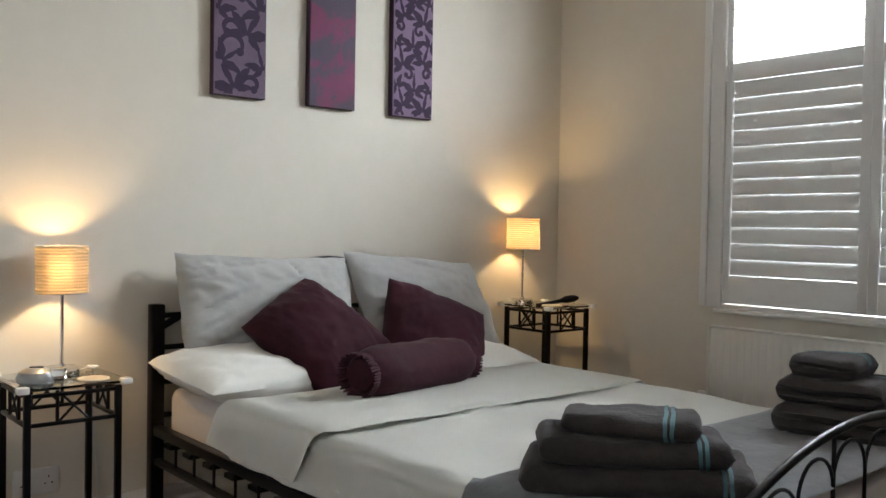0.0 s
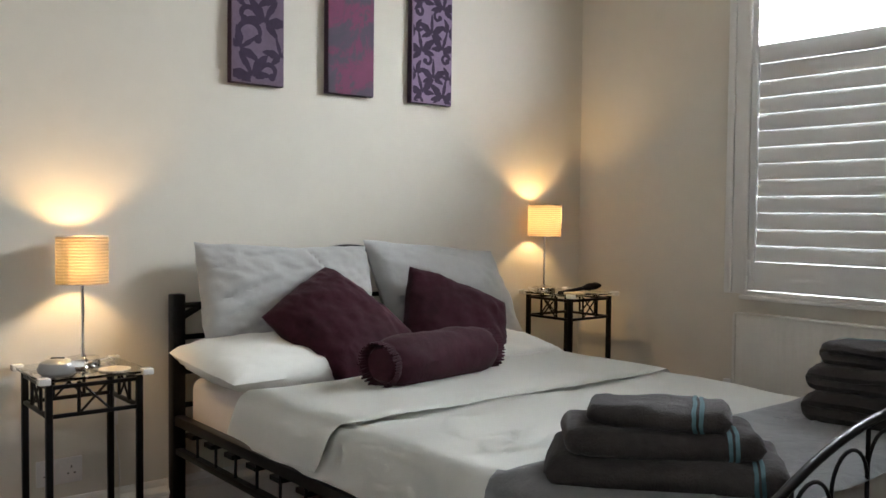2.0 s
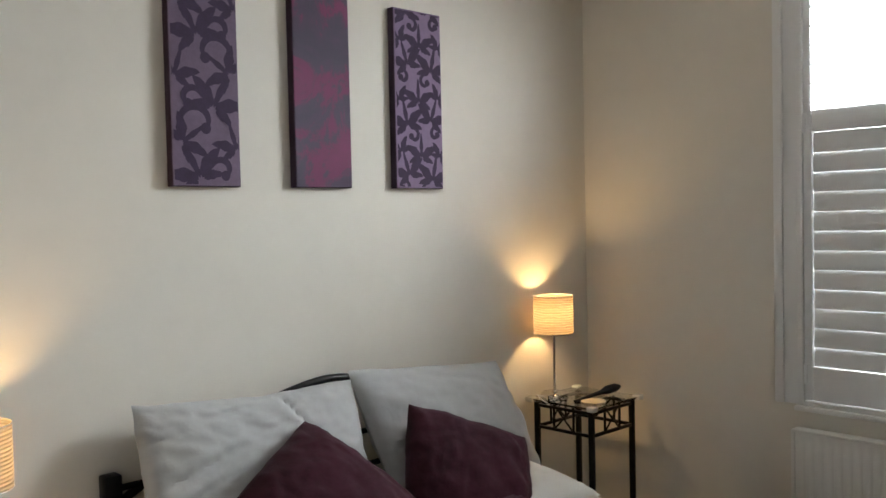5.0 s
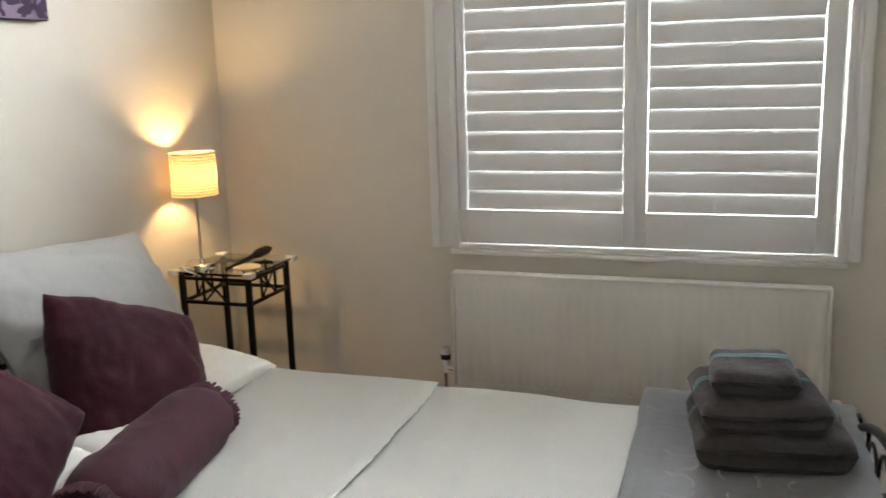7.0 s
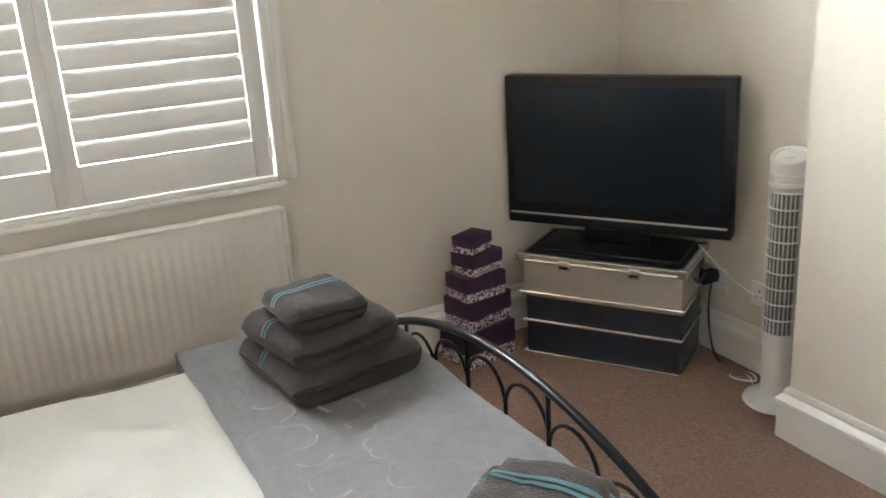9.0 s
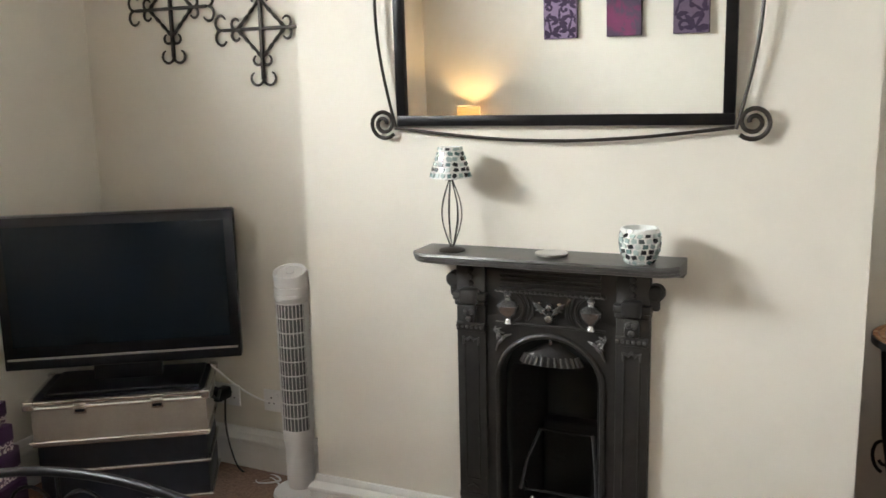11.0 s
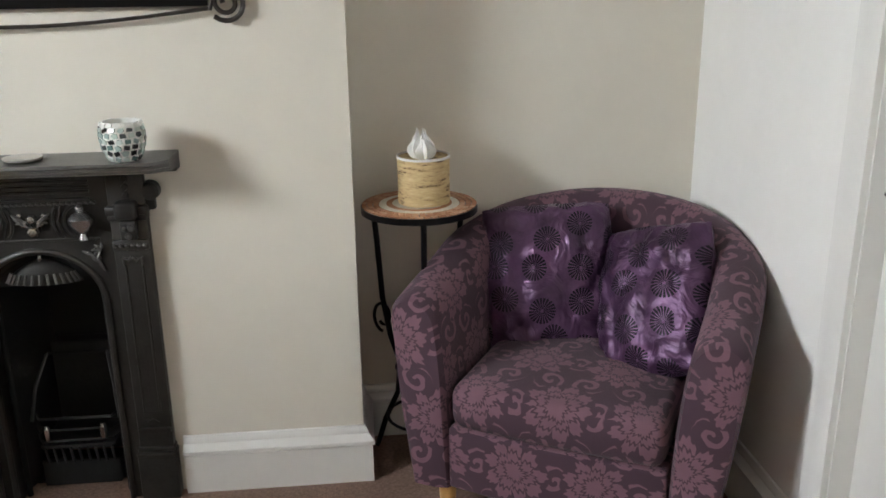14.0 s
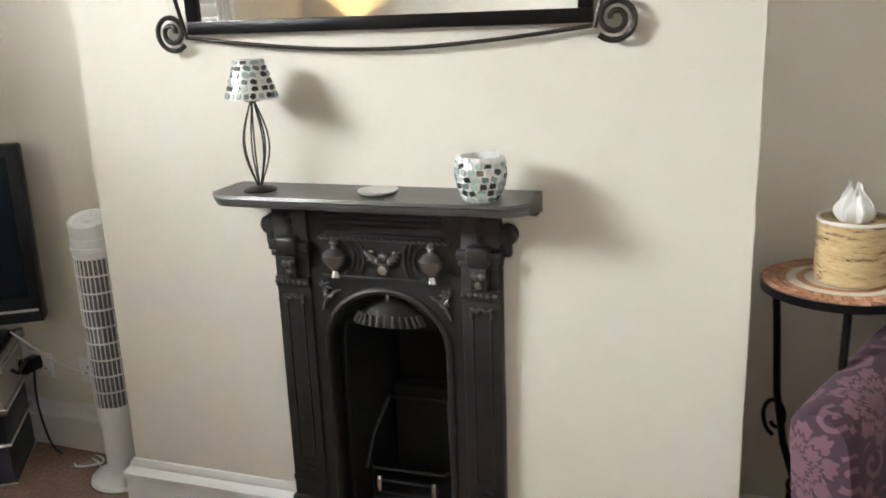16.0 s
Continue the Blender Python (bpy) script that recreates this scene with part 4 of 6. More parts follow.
# ---- bedside tables, lamps and what lies on them ----
def bedside_table(m, height, size, label):
    t = thing("bedside_table", m, label, "bedside table", "bedside tables")
    s = size / 2 - 0.03
    z1, z0 = height - 0.016, height - 0.115
    for x in (-s, s):
        for y in (-s, s):
            part("leg", box(x - 0.010, x + 0.010, y - 0.010, y + 0.010, 0, z1, 0.003), BLACK_METAL, t)
    for a in (-s, s):
        for z in (z1 - 0.012, z0):
            part("rail", box(-s, s, a - 0.007, a + 0.007, z - 0.006, z + 0.006, 0.002), BLACK_METAL, t)
            part("rail", box(a - 0.007, a + 0.007, -s, s, z - 0.006, z + 0.006, 0.002), BLACK_METAL, t)
        for k in (-1, 1):
            part("upright", tube([(k * s * 0.36, a, z0), (k * s * 0.36, a, z1)], 0.0055, 6), BLACK_METAL, t)
            part("upright", tube([(a, k * s * 0.36, z0), (a, k * s * 0.36, z1)], 0.0055, 6), BLACK_METAL, t)
            part("cross_bar", tube([(-s * 0.36 * k, a, z0), (s * 0.36 * k, a, z1)], 0.004, 6), BLACK_METAL, t)
            part("cross_bar", tube([(a, -s * 0.36 * k, z0), (a, s * 0.36 * k, z1)], 0.004, 6), BLACK_METAL, t)
    part("glass_top", box(-size / 2, size / 2, -size / 2, size / 2, height - 0.008, height, 0.002, 1), GLASS, t, "clear glass top").visible_shadow = False
    for x in (-1, 1):
        for y in (-1, 1):
            part("corner_clip", box(x * (size / 2 - 0.012) - 0.017, x * (size / 2 - 0.012) + 0.017, y * (size / 2 - 0.012) - 0.017, y * (size / 2 - 0.012) + 0.017, height - 0.0145, height + 0.006, 0.004), CLEAR_PLASTIC, t, "clear plastic corner clip")
    return t


LT, RT = 0.635, 0.772
bedside_table(pose(1.04, 3.13, 0), LT, 0.33, "black metal bedside table with glass top and crossed panels")
bedside_table(pose(3.30, 3.125, 0), RT, 0.33, "taller black metal bedside table with glass top in the corner")


def table_lamp(m, turn):
    l = thing("table_lamp", m, "lit bedside lamp with pleated cream drum shade and chrome stem", "lamp", "bedside lamps")
    part("base", lathe([(0, 0), (0.055, 0), (0.056, 0.004), (0.055, 0.021), (0.050, 0.025), (0.012, 0.027), (0.010, 0.034), (0, 0.034)], 40), CHROME, l)
    part("stem", tube([(0, 0, 0.03), (0, 0, 0.307)], 0.0058, 12), CHROME, l)
    bm = lathe([(0.0785, 0.263), (0.080, 0.263), (0.080, 0.417), (0.0785, 0.417)], 56)
    part("shade", bm, SHADE, l, "pleated cream shade lit from within")
    for z in (0.264, 0.416):
        part("shade_rim", tube([(0.0797 * math.cos(a), 0.0797 * math.sin(a), z) for a in np.linspace(0, math.tau, 48, endpoint=False)], 0.0016, 6, True), PLASTIC_GREY, l)
    for k in range(3):
        a = k * math.tau / 3
        part("shade_spoke", tube([(0, 0, 0.292), (0.079 * math.cos(a), 0.079 * math.sin(a), 0.269)], 0.0013, 5), CHROME, l)
    part("bulb_holder", lathe([(0, 0.287), (0.013, 0.287), (0.014, 0.312), (0, 0.312)], 16), PLASTIC_WHITE, l)
    part("bulb", lathe([(0, 0.312), (0.012, 0.314), (0.020, 0.337), (0.018, 0.357), (0, 0.370)], 16), BULB, l, "glowing warm bulb").visible_shadow = False
    part("cord", tube([(0.05 * math.cos(turn), 0.05 * math.sin(turn), 0.012), (0.085 * math.cos(turn), 0.085 * math.sin(turn), 0.022), (0.10 * math.cos(turn + 0.3), 0.11 * math.sin(turn + 0.3), 0.012), (0.11 * math.cos(turn + 0.6), 0.13 * math.sin(turn + 0.6), 0.003)], 0.0022, 6), PLASTIC_WHITE, l, "thin white cord")
    return l


for x, y, z, a in ((1.062, 3.19, LT, -0.4), (3.208, 3.203, RT, 2.9)):
    table_lamp(pose(x, y, z), a)
    d = bpy.data.lights.new("bedside_bulb", "POINT")
    d.energy, d.color, d.shadow_soft_size = BULB_WATTS, (1.0, 0.63, 0.27), 0.025
    new("bedside_bulb", d).location = (x, y, z + 0.343)

# alarm clock and coaster on the one table
c = thing("alarm_clock", pose(0.945, 3.045, LT, 0, 0, -28), "silver-grey rounded alarm clock radio lying on the glass", "clock")
part("body", lathe([(0, 0), (0.045, 0.0), (0.056, 0.010), (0.058, 0.022), (0.050, 0.040), (0.030, 0.050), (0, 0.052)], 32), PLASTIC_GREY, c)
bm = lathe([(0, -0.012), (0.021, -0.012), (0.024, -0.006), (0.024, 0.028), (0.020, 0.030), (0.016, 0.026), (0, 0.026)], 24)
part("display", bm, CHROME, c, "round chrome display end", True, pose(0.052, 0, 0.030, 0, 90, 0))
part("button", box(-0.02, 0.02, -0.006, 0.006, 0.049, 0.055, 0.002), PLASTIC_BLACK, c)
tagged(part("coaster", lathe([(0, 0), (0.048, 0), (0.049, 0.002), (0.048, 0.005), (0, 0.005)], 36), COASTER, None, "", True, pose(1.112, 3.035, LT)), "pale round coaster on the glass bedside table", "coaster")
tagged(part("coaster", lathe([(0, 0), (0.048, 0), (0.049, 0.002), (0.048, 0.005), (0, 0.005)], 36), COASTER, None, "", True, pose(3.245, 3.04, RT)), "pale round coaster on the taller glass table", "coaster")
h = thing("hairbrush", pose(3.335, 3.075, RT + 0.012, 0, -4, -8), "black hairbrush lying across the taller bedside table", "hairbrush")
part("handle", tube([(-0.14, 0, 0.0), (-0.05, 0, 0.003), (0.02, 0, 0.006)], [0.006, 0.008, 0.010], 10), PLASTIC_BLACK, h)
part("head", tube([(0.01, 0, 0.006), (0.04, 0, 0.008), (0.09, 0, 0.009), (0.118, 0, 0.008)], [0.010, 0.018, 0.018, 0.008], 12), PLASTIC_BLACK, h)


# ---- pictures over the bed ----
def leaf(cx, cz, length, width, angle, bend=0.0, n=9):
    """A pointed, bent leaf as a flat outline in x and z."""
    left, right = [], []
    for i in range(n + 1):
        f = i / n
        a = angle + bend * f
        px = cx + length * f * math.cos(angle + bend * f * 0.5)
        pz = cz + length * f * math.sin(angle + bend * f * 0.5)
        w = width * math.sin(math.pi * f ** 0.8) ** 0.75 * (1 + 0.10 * math.sin(f * 17))
        left.append((px - w * math.sin(a), pz + w * math.cos(a)))
        right.append((px + w * math.sin(a), pz - w * math.cos(a)))
    return left + right[::-1]


def flat(bm, outline, y, x0, x1, z0, z1):
    """Adds an outline as a thin flat shape, kept inside a rectangle."""
    vs = []
    for x, z in outline:
        p = (min(max(x, x0), x1), min(max(z, z0), z1))
        if not vs or (abs(p[0] - vs[-1][0]) + abs(p[1] - vs[-1][1])) > 1e-4:
            vs.append(p)
    if len(vs) < 3 or (max(p[0] for p in vs) - min(p[0] for p in vs)) < 0.004 or (max(p[1] for p in vs) - min(p[1] for p in vs)) < 0.004:
        return
    half = len(vs) // 2
    v = [bm.verts.new((x, y, z)) for x, z in vs]
    for i in range(half):
        j = len(v) - 1 - i
        q = [v[i], v[i + 1], v[j - 1], v[j]]
        if i + 1 >= j - 1:
            q = [v[i], v[i + 1], v[j]]
        if len(set(q)) == len(q):
            try:
                bm.faces.new(q)
            except ValueError:
                pass


def canvas(x0, x1, z0, z1, material, seed, label, k_size=1.0):
    c = thing("canvas_picture", pose(0, BED_Y, 0), label, "picture", "canvas pictures over the bed")
    part("stretcher", box(x0, x1, -0.030, 0.0, z0, z1, 0.002), canvas_side, c)
    part("printed_canvas", box(x0 + 0.002, x1 - 0.002, -0.0325, -0.0295, z0 + 0.002, z1 - 0.002, 0.001, 1), material, c)
    if seed is None:
        return
    rnd = random.Random(seed)
    bm = bmesh.new()
    y, X0, X1, Z0, Z1 = -0.0334, x0 + 0.006, x1 - 0.006, z0 + 0.006, z1 - 0.006
    lay = 0

    def put(outline):
        nonlocal lay
        lay += 1
        flat(bm, outline, y - 0.00012 * (lay % 14), X0, X1, Z0, Z1)

    def hook(cx, cz, r, a0, sweep, thick):
        """A scroll that swells toward its curled, round end."""
        inner, outer = [], []
        for i in range(17):
            f = i / 16
            rr, a, w = r * (1 - 0.45 * f * f), a0 + sweep * f, thick * (0.35 + 0.65 * math.sin(math.pi * (0.12 + 0.8 * f)))
            outer.append((cx + (rr + w) * math.cos(a), cz + (rr + w) * math.sin(a)))
            inner.append((cx + (rr - w) * math.cos(a), cz + (rr - w) * math.sin(a)))
        put(outer + inner[::-1])
        ex, ez = (outer[-1][0] + inner[-1][0]) / 2, (outer[-1][1] + inner[-1][1]) / 2
        put([(ex + thick * 1.5 * math.cos(q), ez + thick * 1.5 * math.sin(q)) for q in np.linspace(0, math.tau, 16, endpoint=False)])

    def tulip(cx, cz, size, turn):
        """Two lobed leaves that open round a slim middle one."""
        for da, ln, wd, bend in ((0.70, 1.0, 0.19, 0.7), (-0.70, 1.0, 0.19, -0.7), (0.0, 1.10, 0.10, 0.0), (1.35, 0.62, 0.13, 1.0), (-1.35, 0.62, 0.13, -1.0)):
            put(leaf(cx + 0.10 * size * math.cos(turn + da), cz + 0.10 * size * math.sin(turn + da), ln * size, wd * size, turn + da, bend, 16))

    w, z, k = X1 - X0, Z0 + 0.01, 0
    while z < Z1:
        s = 1 if k % 2 == 0 else -1
        mid = (X0 + X1) / 2
        if k_size == 1.0:
            # open scrolls with tulips between them
            tulip(mid - s * 0.02, z, 0.105, math.pi / 2 + s * 0.45)
            hook(mid + s * 0.045, z + 0.030, 0.034, math.pi / 2 + s * 1.2, -s * 3.6, 0.010)
            hook(mid - s * 0.030, z + 0.165, 0.055, math.pi / 2 + s * 1.9, -s * 3.9, 0.011)
            tulip(mid - s * 0.085, z + 0.105, 0.085, math.pi / 2 - s * 0.95)
            tulip(mid + s * 0.100, z + 0.085, 0.080, math.pi / 2 + s * 0.30)
            z += 0.205
        else:
            # crowded leaves with thin pale gaps, and a few open patches
            for dx, dz, size, turn in ((0.055, 0.0, 0.092, 1.35), (-0.050, 0.020, 0.085, 1.90), (0.004, 0.085, 0.082, 1.57), (0.090, 0.090, 0.062, 1.00), (-0.085, 0.105, 0.062, 2.25)):
                tulip(mid + s * dx, z + dz, size, turn if s > 0 else math.pi - turn)
            hook(mid + s * 0.030, z - 0.020, 0.022, math.pi / 2, s * 4.2, 0.008)
            hook(mid - s * 0.075, z - 0.010, 0.020, math.pi / 2, -s * 4.2, 0.008)
            z += 0.185 + rnd.uniform(-0.01, 0.01)
        k += 1
    part("leaf_print", bm, MOTIF, c, "dark leaf and scroll print", False)


PZ0, PZ1 = 1.617, 2.245
canvas(1.622, 1.842, PZ0, PZ1, CANVAS_MAUVE, 11, "tall mauve canvas with dark leaf scrolls on the bed wall")
canvas(2.038, 2.262, PZ0, PZ1, CANVAS_PINK, None, "tall dark purple canvas with cloudy magenta patches")
canvas(2.457, 2.682, PZ0, PZ1, CANVAS_LILAC, 23, "tall lilac canvas with dark flowering leaf print", 0.72)


# ---- television, media cases, boxes and fan ----
def case(m, w, d, z0, z1, lid, panel, label):
    c = thing("flight_case", m, label, "case", "stacked flight cases")
    part("body", box(-w / 2 + 0.004, w / 2 - 0.004, -d / 2 + 0.004, d / 2 - 0.004, z0 + 0.006, lid - 0.004, 0.003), panel, c)
    part("lid", box(-w / 2 + 0.004, w / 2 - 0.004, -d / 2 + 0.004, d / 2 - 0.004, lid + 0.004, z1 - 0.003, 0.003), panel, c)
    for z, r in ((z0 + 0.005, 0.005), (lid, 0.0055), (z1 - 0.006, 0.006)):
        ring = [(-w / 2, -d / 2), (w / 2, -d / 2), (w / 2, d / 2), (-w / 2, d / 2)]
        part("edge_trim", extrude_profile([(-0.004, z - r), (0.006, z - r), (0.008, z), (0.006, z + r), (-0.004, z + r)], ring[::-1], True), ALU, c)
    return c


TVD = Vector((-0.693, -0.452, 0)).normalized()
rz = math.degrees(math.atan2(TVD.y, TVD.x))
mid = Vector((3.12, 0.10, 0)) + Vector((0.546, -0.838, 0)) * 0.185
CM = pose(mid.x, mid.y, 0, 0, 0, rz)
case(CM, 0.585, 0.31, 0.022, 0.268, 0.158, CASE_BLACK, "black flight case with aluminium edges on the carpet")
top = case(CM @ pose(0, 0, 0), 0.60, 0.325, 0.268, 0.422, 0.398, ALU_PANEL, "aluminium flight case on top of the black one")
for x in (-0.13, 0.13):
    lt = part("latch", box(x - 0.022, x + 0.022, -0.171, -0.160, 0.372, 0.412, 0.003), ALU, top)
    part("latch_plate", box(x - 0.016, x + 0.016, -0.174, -0.168, 0.380, 0.390, 0.002), PLASTIC_BLACK, lt)
part("lid_panel", box(-0.290, 0.290, -0.152, 0.152, 0.4215, 0.4228), CASE_BLACK, top, "black lid panel")
for x in (-0.3, 0.3):
    for y in (-0.1625, 0.1625):
        part("corner_cap", box(x - 0.020, x + 0.012 if x > 0 else x + 0.020, y - 0.012, y + 0.012, 0.392, 0.427, 0.006, 3), ALU, top)
part("side_handle", tube([(0.305, -0.05, 0.36), (0.325, -0.05, 0.345), (0.325, 0.05, 0.345), (0.305, 0.05, 0.36)], 0.006), PLASTIC_BLACK, top)


def television(m):
    t = thing("television", m, "black flat-screen television with a silver line, on flight cases", "television")
    w, z0, z1 = 0.827, 0.074, 0.628
    part("housing", box(-w / 2, w / 2, -0.0, 0.06, z0, z1, 0.010, 3), PLASTIC_BLACK, t)
    part("bezel", box(-w / 2 + 0.001, w / 2 - 0.001, -0.012, 0.004, z0 + 0.001, z1 - 0.001, 0.005, 2), PLASTIC_BLACK, t)
    part("screen", box(-w / 2 + 0.035, w / 2 - 0.035, -0.0140, -0.0115, z0 + 0.085, z1 - 0.035, 0.001, 1), SCREEN, t, "dark glossy screen, switched off")
    part("trim_line", box(-w / 2 + 0.012, w / 2 - 0.012, -0.0150, -0.011, z0 + 0.037, z0 + 0.045, 0.001, 1), SILVER_DISC, t, "thin silver line")
    part("speaker_bar", box(-w / 2 + 0.01, w / 2 - 0.01, -0.0155, -0.011, z0 + 0.006, z0 + 0.034, 0.002), PLASTIC_BLACK, t)
    part("back_cover", box(-w / 2 + 0.12, w / 2 - 0.12, 0.055, 0.085, z0 + 0.06, z1 - 0.08, 0.012, 3), PLASTIC_BLACK, t)
    part("neck", box(-0.12, 0.12, 0.015, 0.055, 0.01, z0 + 0.03, 0.008), PLASTIC_BLACK, t)
    part("stand", box(-0.265, 0.265, -0.110, 0.150, 0.0, 0.014, 0.006, 3), PLASTIC_BLACK, t)


tm = Vector((3.205, -0.045, 0)) + Vector((0.546, -0.838, 0)) * 0.0
television(pose(tm.x, tm.y, 0.4235, 0, 0, rz))


def gift_boxes(x, y, turn):
    sizes = [(0.225, 0.165, 0.140), (0.200, 0.148, 0.112), (0.175, 0.128, 0.092), (0.150, 0.110, 0.078), (0.120, 0.086, 0.062)]
    z = ground(x)
    for i, (w, d, h) in enumerate(sizes):
        b = thing("gift_box", pose(x + 0.008 * math.sin(i * 2), y + 0.006 * math.cos(i * 3), z, 0, 0, turn + (0, 5, -3, 6, 14)[i]), "dark purple lidded gift box with white floral base, stacked", "box", "stacked gift boxes")
        part("base", box(-w / 2, w / 2, -d / 2, d / 2, 0, h - 0.012, 0.002), FLORAL, b, "white floral patterned base")
        part("lid", box(-w / 2 - 0.003, w / 2 + 0.003, -d / 2 - 0.003, d / 2 + 0.003, h * 0.38, h, 0.003), BOX_PURPLE, b, "dark purple lid")
        z += h


gift_boxes(3.445, 0.405, 100)


def tower_fan(m):
    f = thing("tower_fan", m, "white tower fan with grey slatted grille on the carpet", "fan")
    part("base", lathe([(0, 0), (0.098, 0), (0.104, 0.006), (0.100, 0.018), (0.07, 0.030), (0.045, 0.036), (0, 0.036)], 40), PLASTIC_WHITE, f)
    part("neck", lathe([(0.047, 0.03), (0.050, 0.06), (0.050, 0.18), (0.054, 0.20)], 32), PLASTIC_WHITE, f)
    part("body", lathe([(0.050, 0.195), (0.0545, 0.21), (0.0555, 0.25), (0.0535, 0.255), (0.0535, 0.73), (0.0575, 0.735), (0.0595, 0.75), (0.0595, 0.782), (0.0, 0.783)], 36), PLASTIC_WHITE, f)
    part("core", lathe([(0.0537, 0.257), (0.0540, 0.27), (0.0540, 0.72), (0.0537, 0.728)], 36), GRILLE, f, "grey grille behind the slats")
    # slanting head with a raised rim round the controls
    top = part("control_panel", lathe([(0, 0.010), (0.046, 0.010), (0.050, 0.016), (0.057, 0.016), (0.0605, 0.010), (0.0605, -0.050), (0, -0.050)], 40), PLASTIC_WHITE, f, "sloping control panel", True, pose(0, 0, 0.822, -17, 0, 0))
    part("dial", lathe([(0, 0.014), (0.013, 0.013), (0.015, 0.010), (0, 0.010)], 24), PLASTIC_WHITE, top)
    for k in range(3):
        part("button", lathe([(0, 0.0125), (0.004, 0.012), (0.005, 0.010), (0, 0.010)], 12), PLASTIC_WHITE, top, "", True, pose(-0.016 + 0.016 * k, -0.032, 0))
    part("collar", lathe([(0.0555, 0.74), (0.0615, 0.745), (0.0615, 0.757), (0.0555, 0.762)], 36), PLASTIC_WHITE, f)
    for k in range(10):
        z = 0.259 + k * 0.0520
        part("ring", tube([(0.0565 * math.cos(a), 0.0565 * math.sin(a), z) for a in np.linspace(0, math.tau, 28, endpoint=False)], 0.0026, 6, True), PLASTIC_WHITE, f)
    for k in range(15):
        a = math.radians(-4 + k * 13.5)
        part("slat", tube([(0.0565 * math.cos(a), 0.0565 * math.sin(a), 0.257), (0.0565 * math.cos(a), 0.0565 * math.sin(a), 0.728)], 0.0017, 5), PLASTIC_WHITE, f)
    part("back_shell", lathe([(0.0570, 0.255), (0.0572, 0.49), (0.0570, 0.73)], 20, None, (0, 0, 0), math.radians(150)), PLASTIC_WHITE, f, "", True, pose(0, 0, 0, 0, 0, 150))


tower_fan(pose(2.602, -0.236, ground(2.6), 0, 0, 20))

# cables behind the media corner
def cable(name, pts, r, material, label):
    fine = []
    for i in range(len(pts) - 1):
        p0, p1, p2, p3 = (Vector(pts[max(0, min(len(pts) - 1, i + k))]) for k in (-1, 0, 1, 2))
        for k in range(8):
            s = k / 8
            fine.append(0.5 * ((2 * p1) + (p2 - p0) * s + (2 * p0 - 5 * p1 + 4 * p2 - p3) * s * s + (3 * p1 - p0 - 3 * p2 + p3) * s ** 3))
    fine.append(Vector(pts[-1]))
    return tagged(part(name, tube(fine, r, 6), material), label, "cable")


cable("cable", [(2.80, -0.335, 0.30), (2.86, -0.325, 0.32), (2.93, -0.30, 0.37), (3.0, -0.26, 0.45)], 0.0035, PLASTIC_WHITE, "thin white lead from the alcove socket to the television")
cable("cable", [(3.0, -0.345, 0.31), (2.99, -0.32, 0.30), (2.98, -0.30, 0.18), (2.93, -0.28, 0.06), (2.90, -0.30, 0.008), (2.86, -0.31, 0.006)], 0.004, PLASTIC_BLACK, "black mains lead hanging down to the carpet")
tagged(part("plug", box(2.985, 3.03, -0.352 - 0.04, -0.352 + 0.04, 0.29, 0.335, 0.008), PLASTIC_BLACK, None, "", True, pose(0, 0.032, 0)), "black mains plug in the alcove socket", "plug")
cable("cable", [(2.70, -0.24, 0.008), (2.76, -0.29, 0.010), (2.84, -0.30, 0.008), (2.80, -0.24, 0.012), (2.73, -0.28, 0.016), (2.79, -0.32, 0.010), (2.88, -0.27, 0.008), (2.82, -0.23, 0.010), (2.75, -0.33, 0.008)], 0.0038, PLASTIC_WHITE, "coiled white fan cable on the carpet")
cable("cable", [(3.45, 0.92, 0.25), (3.50, 0.88, 0.18), (3.50, 0.80, 0.10), (3.47, 0.74, 0.01)], 0.006, PLASTIC_BLACK, "black lead near the radiator")
cable("cable", [(1.165, 3.285, 0.62), (1.20, 3.29, 0.52), (1.195, 3.285, 0.40), (1.21, 3.28, 0.25), (1.20, 3.27, 0.0)], 0.0025, PLASTIC_WHITE, "white lamp lead hanging down beside the bedside table")
tagged(part("inline_switch", box(1.186, 1.206, 3.277, 3.293, 0.40, 0.455, 0.006), PLASTIC_WHITE), "white inline switch on the lamp lead", "switch")


# ---- fireplace ----
def arch_line(cx, hw, spring, rise, z0, n=20):
    pts = [(cx - hw, z0)] + [(cx - hw * math.cos(a), spring + rise * math.sin(a)) for a in np.linspace(0, math.pi, n + 1)] + [(cx + hw, z0)]
    return pts


